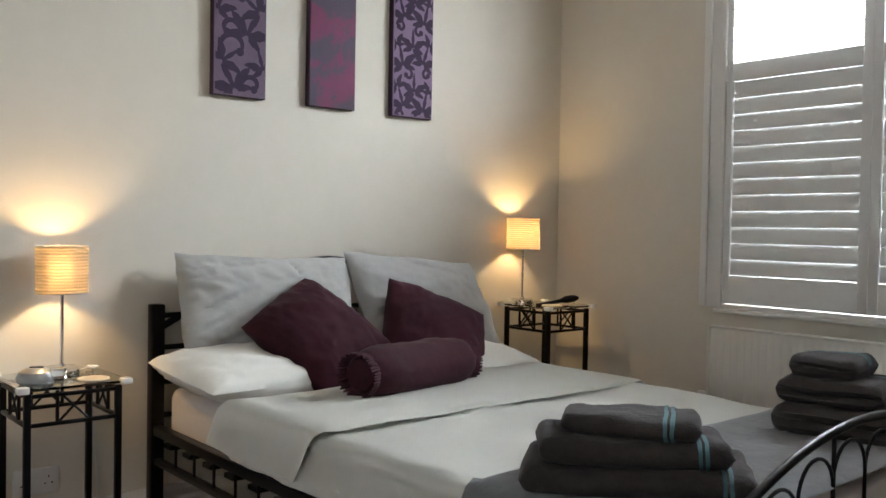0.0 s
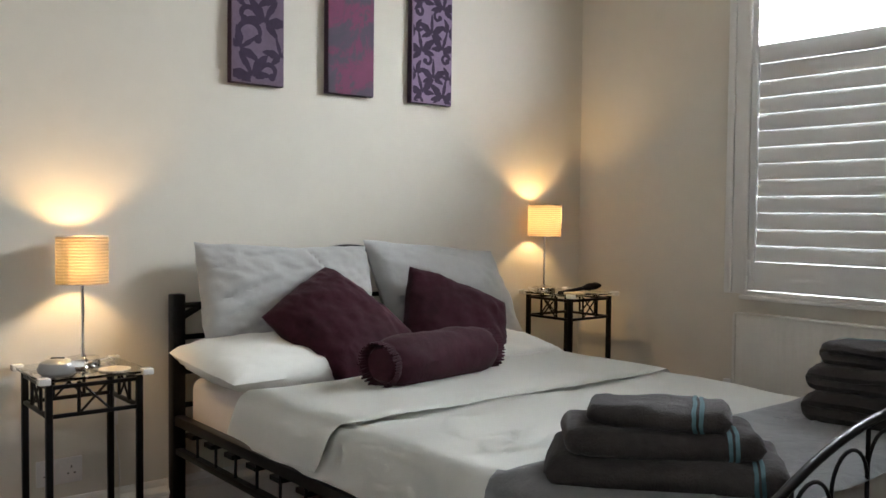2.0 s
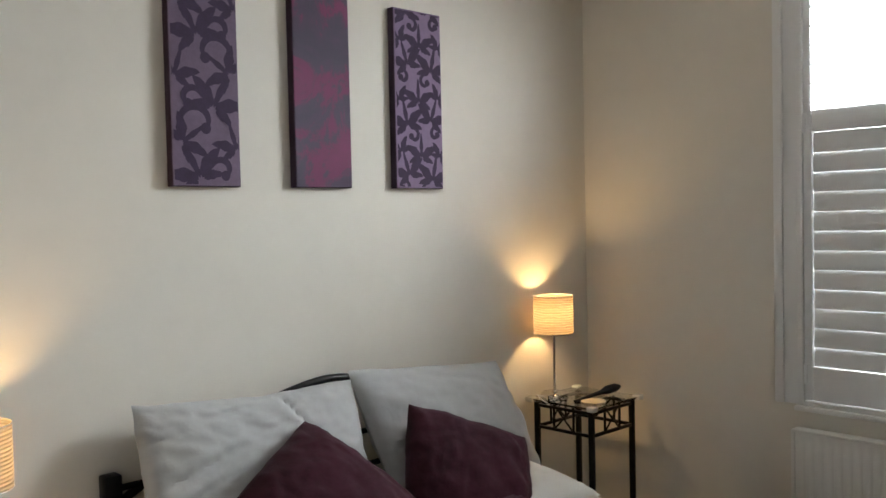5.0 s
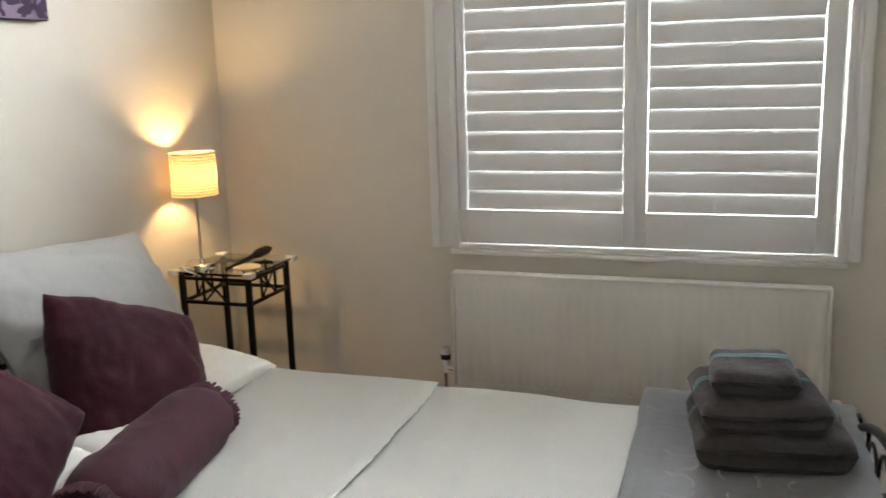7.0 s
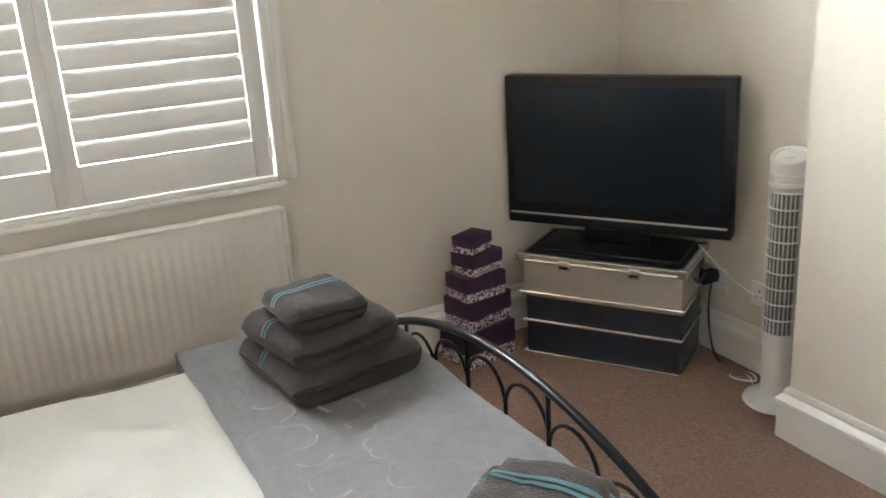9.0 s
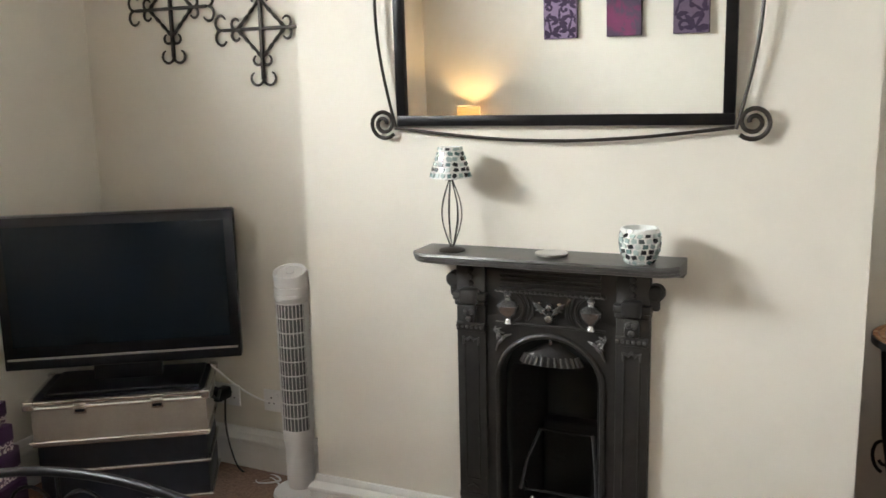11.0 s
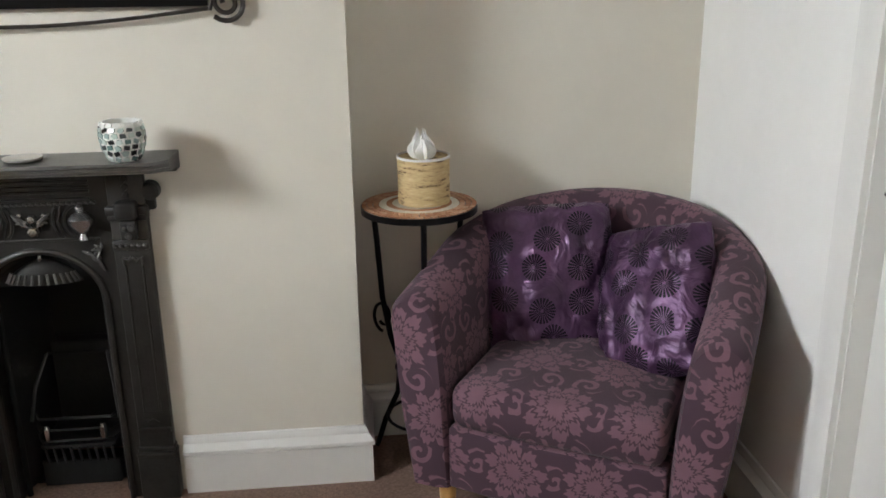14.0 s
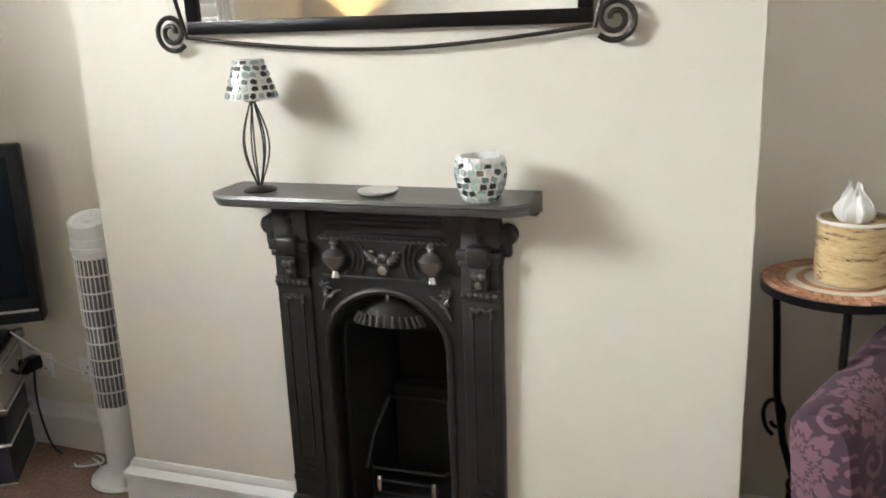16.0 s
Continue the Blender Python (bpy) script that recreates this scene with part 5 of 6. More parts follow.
def fireplace():
    FXC = 1.6095
    f = thing("fireplace", pose(FXC, BREAST_Y, 0), "black cast-iron Victorian fireplace with ornate relief and mantel", "fireplace")
    # arched front plate
    hw, spring, rise = 0.153, 0.600, 0.140
    bm = bmesh.new()
    inner = arch_line(0, hw, spring, rise, 0.0)
    outer = []
    for x, z in inner:
        if z <= spring + 1e-6:
            outer.append((math.copysign(0.205, x), z))
        else:
            a = math.atan2(z - spring, x)
            k = min(0.205 / max(1e-6, abs(math.cos(a))), (0.80 - spring) / max(1e-6, math.sin(a)))
            outer.append((k * math.cos(a), spring + k * math.sin(a)))
    fr = [[bm.verts.new((x, y, z)) for x, z in line] for line, y in ((outer, 0.024), (inner, 0.024), (inner, -0.03), (outer, -0.0))]
    for a, b in zip(fr, fr[1:]):
        for k in range(len(inner) - 1):
            bm.faces.new((a[k], a[k + 1], b[k + 1], b[k]))
    part("arch_plate", bm, IRON, f)
    for hw2, y, r in ((hw + 0.006, 0.025, 0.009),):
        part("arch_moulding", tube([(x, y, z) for x, z in arch_line(0, hw2, spring, rise + hw2 - hw, 0.0)], r, 8), IRON, f)
    part("inner_arch", tube([(x, -0.022, z) for x, z in arch_line(0, hw - 0.012, spring - 0.004, rise - 0.014, 0.0)], 0.008, 8), FIREBOX_BLACK, f)
    # jambs with sunk panels, capitals and plinths
    for s in (-1, 1):
        x0, x1 = sorted((s * 0.195, s * 0.2885))
        j = part("jamb", box(x0, x1, 0, 0.030, 0.10, 0.953, 0.004), IRON, f)
        px0, px1 = x0 + 0.022, x1 - 0.022
        for a, b in ((px0, px0 + 0.006), (px1 - 0.006, px1)):
            part("panel_bead", box(a, b, 0.028, 0.0325, 0.27, 0.70, 0.002), IRON, j)
        part("panel_bead", box(px0, px1, 0.028, 0.0325, 0.264, 0.271, 0.002), IRON, j)
        part("plinth", box(x0 - 0.006, x1 + 0.006, 0, 0.046, 0, 0.135, 0.004), IRON, j)
        part("plinth_moulding", box(x0 - 0.008, x1 + 0.008, 0, 0.050, 0.135, 0.150, 0.005), IRON, j)
        part("plinth_moulding", box(x0 - 0.004, x1 + 0.004, 0, 0.042, 0.150, 0.162, 0.004), IRON, j)
        part("band", box(x0 + 0.002, x1 - 0.002, 0.02, 0.038, 0.205, 0.222, 0.003), IRON, j)
        xc = (x0 + x1) / 2
        part("chevron", tube([(xc - 0.018, 0.034, 0.244), (xc, 0.036, 0.256), (xc + 0.018, 0.034, 0.244)], 0.004, 6), IRON, j)
        # swags at the head of each panel
        for k in (-1, 1):
            part("swag", tube([(xc + k * 0.024, 0.036, 0.700), (xc + k * 0.024, 0.037, 0.722), (xc + k * 0.010, 0.038, 0.716), (xc, 0.038, 0.726)], [0.003, 0.006, 0.006, 0.004], 6), IRON_SHELF, j)
        part("beaded_band", box(x0 + 0.001, x1 - 0.001, 0.02, 0.038, 0.742, 0.770, 0.003), IRON, j)
        for k in range(6):
            part("bead", lathe([(0, 0.006), (0.004, 0.004), (0.006, 0.0), (0, 0)], 8), IRON_SHELF, j, "", True, pose(x0 + 0.012 + k * 0.0152, 0.038, 0.756, -90, 0, 0))
        part("capital", box(x0 - 0.006, x1 + 0.006, 0, 0.048, 0.838, 0.862, 0.005), IRON, j)
        part("capital", box(x0 - 0.002, x1 + 0.002, 0, 0.043, 0.822, 0.838, 0.004), IRON, j)
        part("capital_block", box(xc - 0.028, xc + 0.028, 0.02, 0.062, 0.828, 0.876, 0.010, 3), IRON, j)
        part("drop", box(xc - 0.020, xc + 0.020, 0.02, 0.050, 0.772, 0.824, 0.004), IRON, j)
        for k in range(3):
            part("drop_relief", lathe([(0, 0.009), (0.007, 0.006), (0.010, 0.0), (0, 0)], 8), IRON_SHELF, j, "", True, pose(xc + (0, -0.008, 0.008)[k], 0.050, (0.784, 0.806, 0.806)[k], -90, 0, 0))
        for k in range(3):
            part("bead", lathe([(0, 0.010), (0.008, 0.007), (0.010, 0.0), (0, 0)], 8), IRON, j, "", True, pose(xc, 0.030, 0.888 + k * 0.022, -90, 0, 0))
        # ear scroll at the side
        ear = part("ear", lathe([(0, 0.03), (0.018, 0.03), (0.024, 0.024), (0.026, 0.0), (0, 0)], 20), IRON, j, "", True, pose(s * 0.300, 0.0, 0.895, -90, 0, 0))
        part("ear_neck", box(min(s * 0.285, s * 0.312), max(s * 0.285, s * 0.312), 0, 0.024, 0.845, 0.905, 0.006), IRON, j)
    # frieze with urns and a central flower
    fz = part("frieze", box(-0.197, 0.197, 0, 0.020, 0.772, 0.953, 0.003), IRON, f)
    for z0, z1, d in ((0.898, 0.905, 0.030), (0.912, 0.918, 0.030), (0.925, 0.932, 0.032), (0.878, 0.886, 0.034)):
        part("reed", box(-0.150, 0.150, 0.01, d, z0, z1, 0.002), IRON, fz)
    # rope of small leaves along the frieze, and carved leaf sprays over the arch
    for k in range(22):
        xx = -0.158 + k * 0.01505
        part("leaf_bead", tube([(xx - 0.005, 0.031, 0.869), (xx + 0.005, 0.034, 0.875)], [0.002, 0.0035], 5), IRON_SHELF, fz)
    for s in (-1, 1):
        for k in range(5):
            a = 0.5 + 0.42 * k
            part("spandrel_leaf", tube([(s * 0.160, 0.027, 0.742), (s * (0.160 + 0.012 * math.cos(a * 2)), 0.033, 0.742 + 0.014 * math.sin(a * 2)), (s * (0.160 + 0.022 * math.cos(a * 2 + 0.4)), 0.027, 0.742 + 0.022 * math.sin(a * 2 + 0.4))], [0.0035, 0.0045, 0.0015], 6), IRON_SHELF, fz)
    part("panel_bead", box(-0.165, 0.165, 0.01, 0.030, 0.868, 0.876, 0.003), IRON, fz)
    part("panel_bead", box(-0.165, 0.165, 0.01, 0.028, 0.772, 0.779, 0.003), IRON, fz)
    for s in (-1, 1):
        part("urn", lathe([(0, -0.046), (0.012, -0.045), (0.007, -0.032), (0.017, -0.025), (0.029, -0.007), (0.030, 0.005), (0.019, 0.017), (0.007, 0.022), (0.012, 0.031), (0.006, 0.041), (0, 0.045)], 20), IRON_POLISHED, fz, "polished raised urn", True, pose(s * 0.124, 0.030, 0.826) @ Matrix.Diagonal((1.12, 1.0, 1.12, 1)))
        part("roundel", tube([(s * 0.124 - s * 0.046 * math.cos(a), 0.024, 0.824 + 0.046 * math.sin(a)) for a in np.linspace(-1.2, 1.2, 15)][::1], 0.005, 6), IRON, fz)
        part("roundel", tube([(s * 0.070 + s * 0.020 * math.cos(a), 0.024, 0.824 + 0.040 * math.sin(a)) for a in np.linspace(math.pi - 1.2, math.pi + 1.2, 15)], 0.005, 6), IRON, fz)
        for k in range(3):
            part("leaf_relief", tube([(s * 0.012, 0.028, 0.812 + 0.006 * k), (s * (0.026 + 0.006 * k), 0.034, 0.826 + 0.007 * k), (s * (0.040 + 0.004 * k), 0.028, 0.822 + 0.012 * k)], [0.002, 0.005, 0.002], 6), IRON_SHELF, fz)
            part("spandrel_leaf", tube([(s * (0.115 + 0.016 * k), 0.026, 0.742 - 0.004 * k), (s * (0.130 + 0.014 * k), 0.032, 0.738 - 0.016 * k), (s * (0.150 + 0.008 * k), 0.026, 0.726 - 0.020 * k)], [0.002, 0.0045, 0.002], 6), IRON_SHELF, fz)
    for x, z, r in ((0, 0.800, 0.018), (-0.020, 0.820, 0.012), (0.020, 0.820, 0.012), (0, 0.832, 0.014), (-0.030, 0.842, 0.008), (0.030, 0.842, 0.008)):
        part("flower_relief", lathe([(0, r), (r * 0.6, r * 0.8), (r, r * 0.2), (r, 0), (0, 0)], 14), IRON_POLISHED, fz, "", True, pose(x, 0.022, z, -90, 0, 0))
    part("panel_bead", tube([(-0.075, 0.024, 0.866), (-0.062, 0.024, 0.824), (-0.075, 0.024, 0.780)], 0.004, 6), IRON, fz)
    part("panel_bead", tube([(0.075, 0.024, 0.866), (0.062, 0.024, 0.824), (0.075, 0.024, 0.780)], 0.004, 6), IRON, fz)
    # mantel shelf
    prof = [(-0.004, 0.952), (0.055, 0.952), (0.070, 0.957), (0.130, 0.963), (0.158, 0.970), (0.158, 0.977), (0.166, 0.979), (0.166, 0.986), (0.171, 0.990), (0.167, 0.997), (-0.004, 0.997)]
    bm = bmesh.new()
    rings = []
    for x, cut in ((-0.380, 0.040), (-0.356, 0.012), (-0.335, 0.0), (0.335, 0.0), (0.356, 0.012), (0.380, 0.040)):
        rings.append([bm.verts.new((x, max(-0.004, y - (cut if y > 0.06 else 0)), z)) for y, z in prof])
    for a, b in zip(rings, rings[1:]):
        for k in range(len(prof)):
            bm.faces.new((a[k], a[(k + 1) % len(prof)], b[(k + 1) % len(prof)], b[k]))
    bm.faces.new(rings[0])
    bm.faces.new(rings[-1])
    part("mantel_shelf", bm, IRON_SHELF, f, "moulded cast-iron mantel shelf")
    # hood
    bm = bmesh.new()
    rows = []
    for i in range(7):
        q = i / 6
        rows.append([bm.verts.new((0.098 * (1 - 0.80 * q ** 1.6) * math.cos(a), -0.005 + (0.040 * (1 - q)) * math.sin(a), 0.655 + 0.062 * q + 0.012 * math.sin(a) * 0)) for a in np.linspace(0, math.pi, 17)])
    for a, b in zip(rows, rows[1:]):
        for k in range(16):
            bm.faces.new((a[k], a[k + 1], b[k + 1], b[k]))
    bmesh.ops.solidify(bm, geom=bm.faces[:], thickness=0.006)
    hood = part("hood", bm, IRON, f, "ribbed cast hood")
    for k in range(13):
        a = math.radians(15 + k * 12.5)
        part("rib", tube([(0.097 * math.cos(a), -0.003 + 0.042 * math.sin(a), 0.658), (0.083 * math.cos(a), -0.003 + 0.036 * math.sin(a), 0.684)], 0.004, 5), IRON_SHELF, hood)
    part("finial", lathe([(0, 0.02), (0.005, 0.016), (0.007, 0.006), (0.004, 0), (0, 0)], 10), IRON_POLISHED, hood, "", True, pose(0, 0.012, 0.716))
    part("hood_back", prism([(-0.14, 0.64), (0.14, 0.64), (0.12, 0.70), (0.06, 0.735), (-0.06, 0.735), (-0.12, 0.70)], -0.03, -0.015), FIREBOX_BLACK, f)
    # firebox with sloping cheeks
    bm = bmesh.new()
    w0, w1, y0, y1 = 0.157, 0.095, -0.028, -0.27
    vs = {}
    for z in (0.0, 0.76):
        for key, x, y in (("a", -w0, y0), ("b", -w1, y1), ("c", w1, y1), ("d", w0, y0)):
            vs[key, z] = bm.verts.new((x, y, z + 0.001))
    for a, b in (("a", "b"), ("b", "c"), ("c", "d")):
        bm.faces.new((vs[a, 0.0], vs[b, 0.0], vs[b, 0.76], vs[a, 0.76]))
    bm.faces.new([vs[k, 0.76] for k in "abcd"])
    part("firebox", bm, FIREBOX_BLACK, f)
    part("fireback", box(-0.09, 0.09, -0.262, -0.20, 0.14, 0.40, 0.012), FIREBOX_BLACK, f)
    g = part("grate", box(-0.105, 0.105, -0.21, -0.055, 0.125, 0.137, 0.002), FIREBOX_BLACK, f)
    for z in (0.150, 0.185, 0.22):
        part("grate_bar", tube([(-0.118, -0.10, z), (-0.10, -0.058, z), (0.10, -0.058, z), (0.118, -0.10, z)], 0.0045, 6), FIREBOX_BLACK, g)
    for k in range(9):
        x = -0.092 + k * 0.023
        part("ash_bar", tube([(x, -0.055, 0.128), (x - 0.012, -0.035, 0.09)], 0.0045, 6), FIREBOX_BLACK, g)
    for s in (-1, 1):
        part("knob", lathe([(0, 0), (0.008, 0.002), (0.011, 0.014), (0.011, 0.036), (0.007, 0.046), (0, 0.048)], 14), CHROME, g, "bright steel knob", True, pose(s * 0.078, -0.045, 0.160))
        part("side_arm", tube([(s * 0.122, -0.07, 0.21), (s * 0.110, -0.10, 0.30), (s * 0.085, -0.16, 0.38)], 0.006, 8), GRATE_IRON, g)
    part("back_bar", tube([(-0.085, -0.16, 0.38), (0.085, -0.16, 0.38)], 0.005, 8), FIREBOX_BLACK, g)
    part("ash_cover", box(-0.11, 0.11, -0.075, -0.055, 0.004, 0.085, 0.006), FIREBOX_BLACK, f)
    # near-black sheet added over the carpet at the back of the recess
    part("hearth_plate", box(-0.140, 0.140, -0.25, -0.080, 0.001, 0.010, 0.002), FIREBOX_BLACK, f, "added near-black sheet on the recess floor")


fireplace()
MANTEL = 0.9975


def tile_mesh(w, h, t=0.004):
    return box(-w / 2, w / 2, -t, t * 0.3, -h / 2, h / 2, 0.0008, 1)


# mosaic candle lamp
def mosaic_lamp(m):
    l = thing("mosaic_candle_lamp", m, "wire-stemmed candle lamp with glass mosaic shade on the mantel", "candle lamp")
    part("foot", lathe([(0, 0), (0.038, 0), (0.039, 0.003), (0.030, 0.008), (0.008, 0.012), (0, 0.012)], 28), BRONZE_METAL, l)
    for k in range(7):
        a = k * math.tau / 7
        pts = [((0.004 + 0.026 * math.sin(math.pi * q) ** 1.1) * math.cos(a), (0.004 + 0.026 * math.sin(math.pi * q) ** 1.1) * math.sin(a), 0.010 + 0.198 * q) for q in np.linspace(0, 1, 15)]
        part("stem_wire", tube(pts, 0.0020, 6), BRONZE_METAL, l)
    part("holder", lathe([(0, 0.206), (0.018, 0.206), (0.022, 0.212), (0.0, 0.214)], 16), BRONZE_METAL, l)
    part("shade", lathe([(0.0585, 0.212), (0.030, 0.300), (0.028, 0.300), (0.0565, 0.212)], 32), GROUT, l, "conical mosaic shade")
    shade = l.children[-1]
    rows = [(0.221, 20, 0.0075), (0.237, 15, 0.0068), (0.252, 14, 0.0068), (0.267, 12, 0.0068), (0.281, 10, 0.0060), (0.294, 9, 0.0050)]
    rnd = random.Random(8)
    for i, (z, n, hh) in enumerate(rows):
        r = 0.0585 - 0.0285 * (z - 0.212) / 0.088
        half = math.tau * r / n / 2
        # irregular shards with wide pale joints
        shards = []
        for q in range(4):
            outline = [(rnd.uniform(0.72, 1.10) * half * 1.0 * math.cos(b + 0.75), rnd.uniform(0.75, 1.12) * hh * 1.08 * math.sin(b + 0.75)) for b in np.linspace(0, math.tau, 4 + q % 2, endpoint=False)]
            shards.append(part("tile", prism(outline, -0.003, 0.001), TESSERA, shade, "", False))
        for k in range(n):
            a = (k + 0.5 * (i % 2) + rnd.uniform(-0.12, 0.12)) * math.tau / n
            o = shards[k] if k < 4 else shards[k % 4].copy()
            if k >= 4:
                scene.collection.objects.link(o)
            o.matrix_basis = pose(r * math.cos(a), r * math.sin(a), z, 0, 0, math.degrees(a) + 90) @ pose(0, 0, 0, -18, rnd.uniform(-22, 22) if i else 0, 0)


mosaic_lamp(pose(1.880, -0.004, MANTEL))


def mosaic_pot(m):
    p = thing("mosaic_candle_pot", m, "round glass mosaic candle holder in white and teal", "candle holder")
    prof = [(0.0, 0.0), (0.034, 0.0), (0.041, 0.012), (0.049, 0.034), (0.0525, 0.056), (0.0510, 0.078), (0.0455, 0.095), (0.0425, 0.095), (0.047, 0.062), (0.043, 0.036), (0.030, 0.008), (0, 0.008)]
    body = part("bowl", lathe(prof, 36), GROUT, p)
    rnd = random.Random(3)
    rows = [(0.008, 13), (0.0225, 15), (0.037, 16), (0.0515, 17), (0.066, 17), (0.0785, 16), (0.090, 15)]
    for i, (z, n) in enumerate(rows):
        for (r0, z0), (r1, z1) in zip(prof[1:6], prof[2:7]):
            if z0 <= z <= z1:
                r = r0 + (r1 - r0) * (z - z0) / (z1 - z0)
                tilt = math.degrees(math.atan2(r1 - r0, z1 - z0))
        shapes = [part("tile", prism([(rnd.uniform(0.80, 1.12) * 0.98 * math.tau * r / n / 2 * math.cos(b + 0.7), rnd.uniform(0.80, 1.12) * (0.0078 if i < 5 else 0.0060) * math.sin(b + 0.7)) for b in np.linspace(0, math.tau, 4 + q % 2, endpoint=False)], -0.003, 0.001), TESSERA if i < 6 else GROUT, body, "", False, pose(0, 0, 0)) for q in range(3)]
        for k in range(n):
            a = (k + 0.5 * (i % 2)) * math.tau / n
            o = shapes[k] if k < 3 else shapes[k % 3].copy()
            if k >= 3:
                scene.collection.objects.link(o)
            o.matrix_basis = pose(r * math.cos(a), r * math.sin(a), z, 0, 0, math.degrees(a) + 90) @ pose(0, 0, 0, tilt, rnd.uniform(-25, 25), 0)
    part("candle", lathe([(0, 0.01), (0.036, 0.012), (0.036, 0.045), (0, 0.046)], 24), PLASTIC_WHITE, p)


mosaic_pot(pose(1.335, 0.015, MANTEL))
tagged(part("dish", lathe([(0, 0), (0.030, 0), (0.044, 0.004), (0.046, 0.010), (0.043, 0.010), (0.030, 0.004), (0, 0.004)], 36), SILVER_DISC, None, "", True, pose(1.583, -0.01, MANTEL)), "shallow silver dish lying on the mantel shelf", "dish")


# ---- mirror over the mantel ----
def mirror():
    mz = 1.382
    m = thing("wall_mirror", pose(1.601, BREAST_Y + 0.012, mz, -1.25, 0, 0), "large mirror in black iron frame with scrolled wire corners", "mirror")
    hw, hh = 0.452, 0.62
    part("glass", box(-hw, hw, -0.002, 0.002, 0.0, hh), MIRROR, m, "silvered mirror glass", False)
    fr = 0.030
    for b in ((-hw - fr, hw + fr, -fr, 0.0), (-hw - fr, hw + fr, hh, hh + fr), (-hw - fr, -hw, 0.0, hh), (hw, hw + fr, 0.0, hh)):
        part("frame_bar", box(b[0], b[1], -0.006, 0.014, b[2], b[3], 0.003), BLACK_METAL, m)
    y = 0.010
    cor = hw + fr
    for s in (-1, 1):
        for zc, up in ((-0.022, 1), (hh + 0.022, -1)):
            pts = [(s * (cor - 0.03), y, zc - up * 0.012), (s * (cor + 0.002), y, zc - up * 0.030)]
            # scroll that winds in, then the bowed wire of the sides and bottom
            sp = spiral(s * (cor + 0.046), zc, 0.046, 0.010, math.pi * (1.25 if s > 0 else 1.75) if up > 0 else math.pi * (0.75 if s > 0 else 0.25), (1.9 if (s > 0) == (up > 0) else -1.9), 40, y)
            part("scroll", tube(sp, 0.0062, 8), BRONZE_METAL, m)
        side = [(s * (cor + 0.004 + 0.055 * math.sin(math.pi * q) ** 1.0), y, -0.04 + (hh + 0.08) * q) for q in np.linspace(0, 1, 21)]
        part("side_wire", tube(side, 0.0048, 8), BRONZE_METAL, m)
    for zb, up in ((-fr, -1), (hh + fr, 1)):
        bow = [(x, y, zb + up * (0.002 + 0.040 * math.cos(x / (cor + 0.03) * math.pi / 2))) for x in np.linspace(-cor - 0.0, cor + 0.0, 25)]
        part("bowed_wire", tube(bow, 0.0048, 8), BRONZE_METAL, m)


mirror()


def iron_cross(m, label):
    c = thing("wall_cross", m, label, "wall ornament", "wrought iron crosses")
    y = 0.012
    part("upright", box(-0.006, 0.006, y - 0.006, y + 0.006, -0.176, 0.20, 0.002), BRONZE_METAL, c)
    part("cross_bar", box(-0.165, 0.165, y - 0.005, y + 0.005, -0.006, 0.006, 0.002), BRONZE_METAL, c)
    for k in range(4):
        m4 = (0, 90, 180, 270)[k]
        for r, size in ((0.176, 0.026), (0.112, 0.019)):
            for s in (-1, 1):
                a = math.radians(m4 - 90)
                pts = []
                for q in np.linspace(0, 1.35 * math.pi, 13):
                    lx, lz = s * (size - size * math.cos(q)), -r + size * 0.9 * (1 - math.sin(q)) - size * 0.9 + 0.004
                    ca, sa = math.cos(math.radians(m4)), math.sin(math.radians(m4))
                    pts.append((lx * ca - lz * sa, y, lx * sa + lz * ca))
                part("curl", tube(pts, [0.005] * 10 + [0.0045, 0.004, 0.0035], 6), BRONZE_METAL, c)
        a0, a1 = math.radians(m4), math.radians(m4 + 90)
        p0, p1 = Vector((0.100 * math.cos(a0), y, 0.100 * math.sin(a0))), Vector((0.100 * math.cos(a1), y, 0.100 * math.sin(a1)))
        part("twisted_bar", tube([p0.lerp(p1, q) for q in np.linspace(0, 1, 19)], [0.004 + 0.003 * abs(math.sin(q * math.pi * 4)) for q in np.linspace(0, 1, 19)], 6), BRONZE_METAL, c)
    part("wall_hook", box(-0.004, 0.004, -0.0005, y, 0.12, 0.13), BRONZE_METAL, c)


iron_cross(pose(2.745, ALC_Y, 1.681), "black wrought-iron cross with scrolled ends in the television alcove")
iron_cross(pose(0.452, ALC_Y, 1.681), "black wrought-iron cross with scrolled ends above the armchair")
iron_cross(pose(3.14, ALC_Y, 1.77), "black wrought-iron cross hung higher in the television alcove")


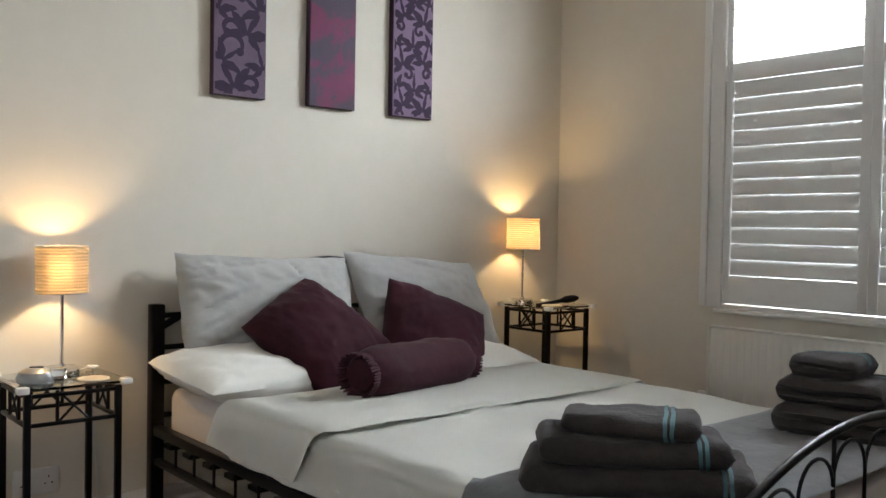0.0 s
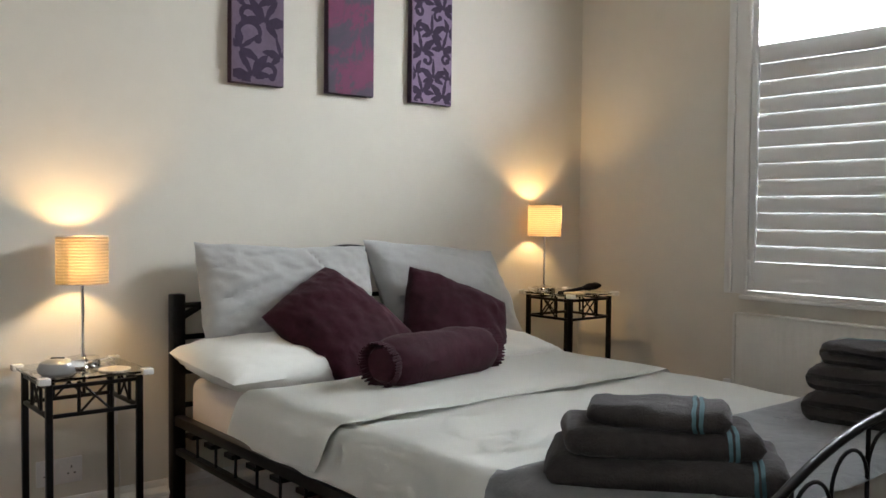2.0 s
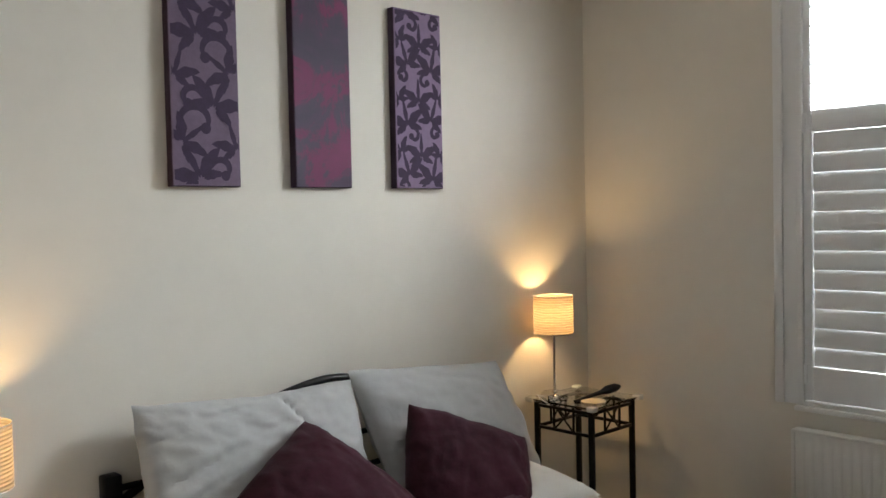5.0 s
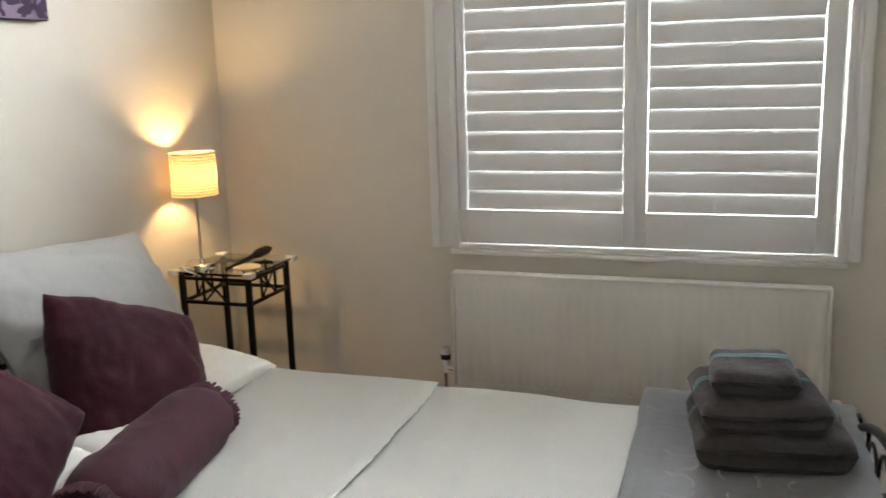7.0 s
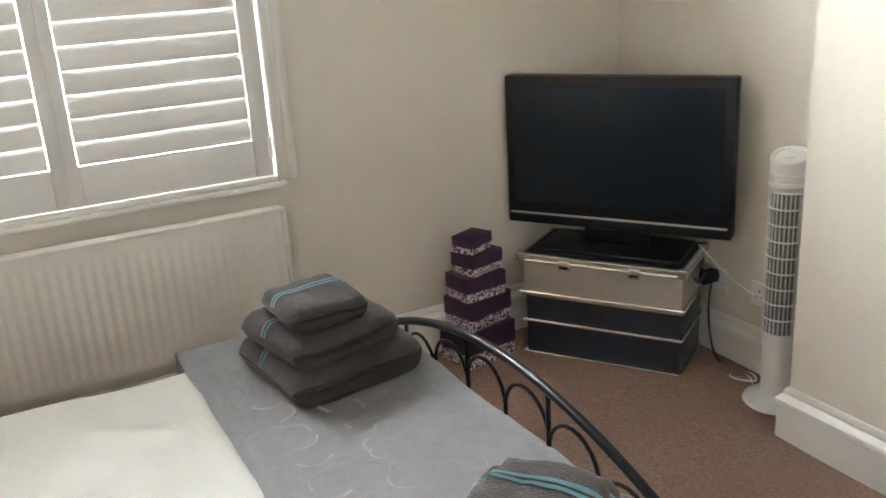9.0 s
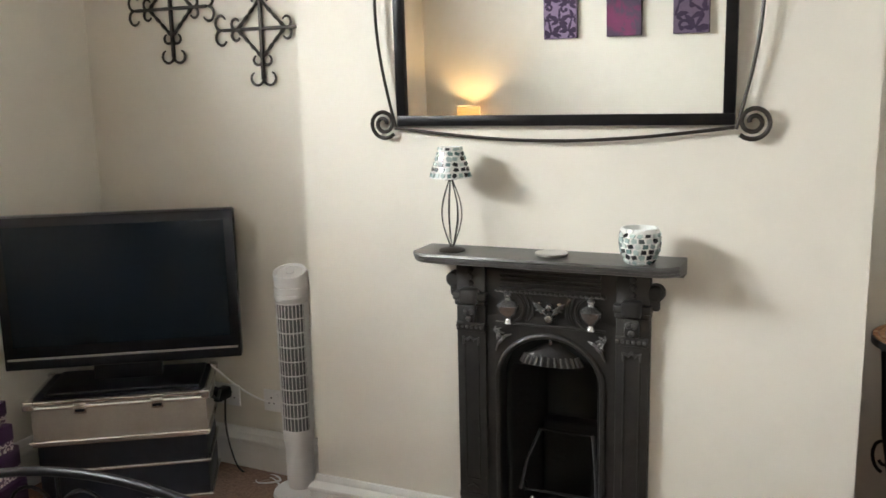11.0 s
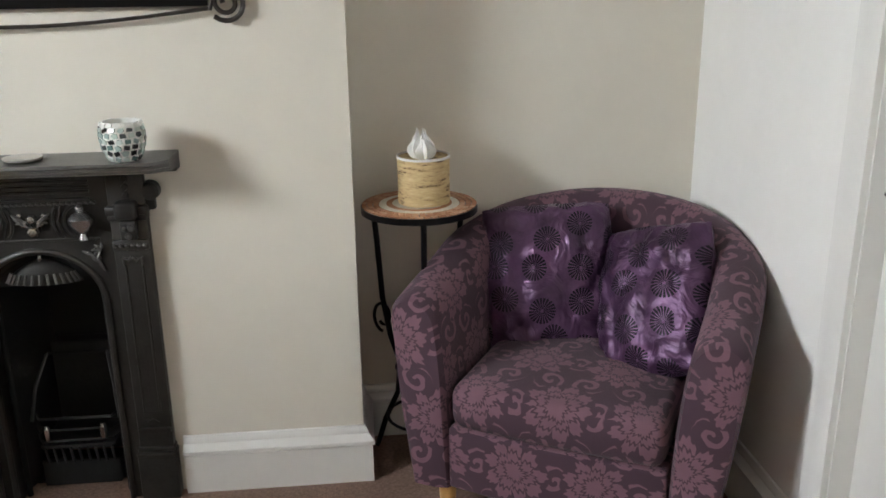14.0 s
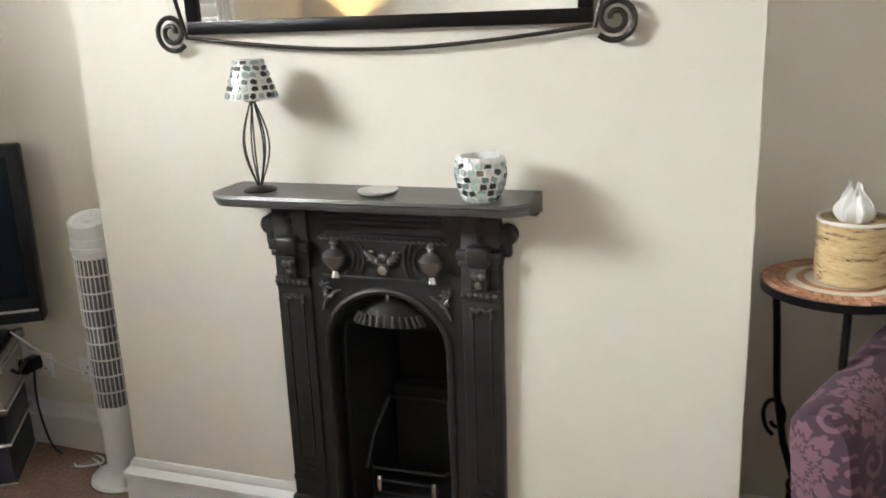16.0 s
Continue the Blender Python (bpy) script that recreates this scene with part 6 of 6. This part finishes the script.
# ---- mosaic side table and tissues ----
def mosaic_table(m, h):
    t = thing("mosaic_table", m, "small round mosaic table on black wrought-iron legs", "side table")
    R = 0.163
    top = part("tabletop", lathe([(0, h - 0.016), (R - 0.004, h - 0.016), (R - 0.004, h - 0.003), (0, h - 0.003)], 48), DARK_GROUT, t, "round tabletop with terracotta mosaic rim")
    part("rim", lathe([(R - 0.004, h - 0.022), (R + 0.001, h - 0.022), (R + 0.001, h - 0.004), (R - 0.004, h - 0.004)], 48), BLACK_METAL, t)
    part("centre_field", lathe([(0, h - 0.004), (0.112, h - 0.004), (0.112, h - 0.0002), (0, h)], 48), CREAM, top)
    part("inner_ring", lathe([(0.076, h - 0.002), (0.092, h - 0.002), (0.092, h + 0.0008), (0.076, h + 0.0008)], 48), TERRACOTTA, top)
    for r, n, w in ((0.121, 40, 0.014), (0.138, 46, 0.014), (0.154, 50, 0.013)):
        first = None
        for k in range(n):
            a = (k + (0.5 if r == 0.138 else 0)) * math.tau / n
            mm = pose(r * math.cos(a), r * math.sin(a), h - 0.002, 0, 0, math.degrees(a) + 90)
            if first is None:
                first = part("tile", box(-math.tau * r / n * 0.42, math.tau * r / n * 0.42, -w / 2, w / 2, -0.002, 0.002, 0.0008, 1), TERRACOTTA, top, "", False, mm)
            else:
                o = first.copy()
                scene.collection.objects.link(o)
                o.matrix_basis = mm
    for k in range(3):
        a = math.radians(90 + 120 * k)
        ca, sa = math.cos(a), math.sin(a)
        prof = [(0.150, h - 0.02), (0.140, h - 0.12), (0.128, h - 0.30), (0.105, h - 0.42), (0.075, h - 0.50), (0.085, h - 0.60), (0.130, h - 0.70), (0.165, 0.0)]
        fine = []
        for i in range(len(prof) - 1):
            for q in range(4):
                fine.append((prof[i][0] + (prof[i + 1][0] - prof[i][0]) * q / 4, prof[i][1] + (prof[i + 1][1] - prof[i][1]) * q / 4))
        fine.append((prof[-1][0], 0.006))
        part("leg", tube([(r * ca, r * sa, z) for r, z in fine], 0.0085, 8), BLACK_METAL, t)
        sc = [(0.128 + 0.030 * math.cos(q) * (1 - q / 12), h - 0.36 + 0.045 * math.sin(q) * (1 - q / 12)) for q in np.linspace(-1.5, 5.5, 22)]
        part("leg_scroll", tube([(r * ca, r * sa, z) for r, z in sc], 0.005, 6), BLACK_METAL, t)
    for z, r in ((h - 0.50, 0.078), (h - 0.66, 0.108)):
        part("ring", tube([(r * math.cos(a), r * math.sin(a), z) for a in np.linspace(0, math.tau, 28, endpoint=False)], 0.005, 6, True), BLACK_METAL, t)


TBL = Vector((0.605, -0.190, 0))
mosaic_table(pose(TBL.x, TBL.y, 0), 0.808)
b = thing("tissue_holder", pose(TBL.x - 0.014, TBL.y, 0.8095), "round birch-bark tissue holder with a white tissue pulled up", "tissue box")
part("bark_sleeve", lathe([(0, 0.002), (0.072, 0.002), (0.0735, 0.006), (0.0725, 0.07), (0.0735, 0.128), (0.071, 0.130), (0.069, 0.126), (0, 0.124)], 40), BARK, b)
part("white_rim", lathe([(0.069, 0.128), (0.0745, 0.128), (0.0745, 0.134), (0.069, 0.134)], 40), PLASTIC_WHITE, b)
bm = bmesh.new()
for q in range(3):
    # a pulled-up sheet in loose pleats
    rows = []
    for i in range(13):
        f = i / 12
        ring = []
        for a in np.linspace(-1.7, 1.7, 29):
            pleat = 1 + 0.22 * math.sin(6 * a + q * 2 + 2 * f) + 0.10 * math.sin(13 * a - q)
            wide = 0.014 + 0.018 * math.sin(math.pi * min(1.0, f * 1.15)) ** 0.8
            tip = 0.012 * f * math.sin(5 * a + q)
            ring.append(bm.verts.new((wide * pleat * math.cos(a + q * 2.1) + 0.006 * f, 0.8 * wide * pleat * math.sin(a + q * 2.1), 0.118 + (0.062 + 0.008 * q) * f + tip)))
        rows.append(ring)
    for a, c in zip(rows, rows[1:]):
        for k in range(len(a) - 1):
            bm.faces.new((a[k], a[k + 1], c[k + 1], c[k]))
part("tissue", bm, TISSUE, b, "white tissue sticking up")


# ---- tub armchair ----
def armchair(m):
    c = thing("armchair", m, "mauve damask tub armchair on beech legs in the alcove", "armchair")
    # plan of the shell: straight arms joined by a half round back (front is +y)
    R, Lh, n = 0.345, 0.30, 44
    plan = []
    total = 2 * Lh + math.pi * R
    for i in range(n + 1):
        s = total * i / n
        if s < Lh:
            plan.append((Vector((R, Lh - s, 0)), Vector((1, 0, 0)), s))
        elif s < Lh + math.pi * R:
            a = (s - Lh) / R
            plan.append((Vector((R * math.cos(a), -R * math.sin(a), 0)), Vector((math.cos(a), -math.sin(a), 0)), s))
        else:
            plan.append((Vector((-R, s - Lh - math.pi * R, 0)), Vector((-1, 0, 0)), s))
    bm = bmesh.new()
    uvl = bm.loops.layers.uv.new("UVMap")
    rings = []
    for p, out, s in plan:
        back = math.sin(math.pi * min(1, max(0, s / total))) ** 1.5
        top = 0.640 + 0.160 * math.sin(math.pi * min(1, max(0, s / total))) ** 1.2
        th = 0.066
        sec = []
        for z in (0.112, 0.22, 0.34, 0.46, 0.56):
            sec.append((-th + 0.004 * math.sin(z * 9), z * (top / 0.70) if z > 0.3 else z))
        for a in np.linspace(math.pi, 0, 9):
            sec.append((th * math.cos(a), top - th + th * math.sin(a)))
        for z in (0.56, 0.46, 0.34, 0.22, 0.112):
            sec.append((th * (0.55 + 0.45 * min(1, z / 0.5)) + 0.006 * math.sin(z * 6), z * (top / 0.70) if z > 0.3 else z))
        ring, v = [], 0.0
        for k, (o, z) in enumerate(sec):
            if k:
                v += math.hypot(o - sec[k - 1][0], z - sec[k - 1][1])
            lean = -0.02 * back
            q = wrinkle((p.x * 3, p.y * 3, z * 3), 1.5, 0.004, 2)
            ring.append((bm.verts.new(p + out * (o + q + 0.05 * back * (z - 0.3) + 0.09 * (1 - back) * (z - 0.2)) + Vector((0, 0, z))), (s, v)))
        rings.append(ring)
    for a, b in zip(rings, rings[1:]):
        for k in range(len(a) - 1):
            q = [a[k], a[k + 1], b[k + 1], b[k]]
            f = bm.faces.new([x for x, _ in q])
            for loop, (_, uv) in zip(f.loops, q):
                loop[uvl].uv = uv
    for ring, flip in ((rings[0], 1), (rings[-1], -1)):
        # rounded arm fronts
        cen = sum((v.co for v, _ in ring), Vector()) / len(ring)
        prev = ring
        for grow, ahead in ((0.88, 0.018), (0.55, 0.026), (0.0, 0.028)):
            new_ring = []
            for v, uv in ring:
                co = Vector((cen.x + (v.co.x - cen.x) * grow, v.co.y + ahead, v.co.z if grow > 0.9 else cen.z + (v.co.z - cen.z) * (0.5 + 0.5 * grow) if v.co.z > cen.z else v.co.z))
                new_ring.append((bm.verts.new(co), (co.x + 2, co.z)))
            for k in range(len(ring) - 1):
                q = [prev[k], prev[k + 1], new_ring[k + 1], new_ring[k]]
                f = bm.faces.new([x for x, _ in q])
                for loop, (vv, _) in zip(f.loops, q):
                    loop[uvl].uv = (vv.co.x + 2, vv.co.z)
            prev = new_ring
    part("shell", bm, DAMASK, c, "wrap-round padded arms and back")

    def padded(x0, x1, y0, y1, z0, z1, bev, puff):
        bm = box(x0, x1, y0, y1, z0, z1, bev, 4)
        bmesh.ops.subdivide_edges(bm, edges=[e for e in bm.edges if e.calc_length() > 0.15], cuts=6, use_grid_fill=True)
        for v in bm.verts:
            u = (v.co.x - (x0 + x1) / 2) / (x1 - x0) * 2
            w = (v.co.y - (y0 + y1) / 2) / (y1 - y0) * 2
            if v.co.z > (z0 + z1) / 2:
                v.co.z += puff * max(0, 1 - u * u) * max(0, 1 - w * w)
            v.co.y += 0.012 * max(0, 1 - u * u) * max(0, w)
        uvl = bm.loops.layers.uv.new("UVMap")
        for f in bm.faces:
            for l in f.loops:
                p = l.vert.co
                l[uvl].uv = (p.x + 4, (p.y if abs(f.normal.z) > 0.6 else p.z + y1))
        return bm

    part("front_rail", padded(-0.283, 0.283, 0.10, 0.314, 0.112, 0.292, 0.012, 0.0), DAMASK, c)
    part("seat_cushion", padded(-0.275, 0.275, -0.25, 0.325, 0.295, 0.418, 0.035, 0.018), DAMASK, c, "loose seat cushion")
    part("underside", lathe([(0, 0.125), (0.29, 0.125), (0.29, 0.135), (0, 0.135)], 32), LINEN_BLACK, c)
    for x, y in ((-0.285, 0.285), (0.300, 0.280), (-0.20, -0.20), (0.20, -0.20)):
        part("leg", lathe([(0, 0), (0.017, 0), (0.019, 0.004), (0.026, 0.13), (0, 0.13)], 20), BEECH, c, "turned beech leg", True, pose(x, y, 0))


CH = pose(0.166, 0.030, 0, 0, 0, -30.2)
armchair(CH)
soft("cushion", pillow(0.39, 0.44, 0.13, 14.0, 30, 0, 0.014, 0.06, 0, 2.6, 0.07), SATIN, CH @ pose(0.150, -0.120, 0.580, 17, 0, 24) @ pose(0, 0, 0, 0, 3, 0), "purple satin cushion with black starburst pattern on the armchair", "cushion", "satin cushions")
soft("cushion", pillow(0.355, 0.43, 0.14, 17.0, 30, 0, 0.014, 0.06, 0, 2.6, 0.07), SATIN, CH @ pose(-0.160, -0.058, 0.578, 24, 0, -30) @ pose(0, 0, 0, 0, 19, 0), "shiny purple satin cushion with black starbursts, tilted in the armchair", "cushion", "satin cushions")
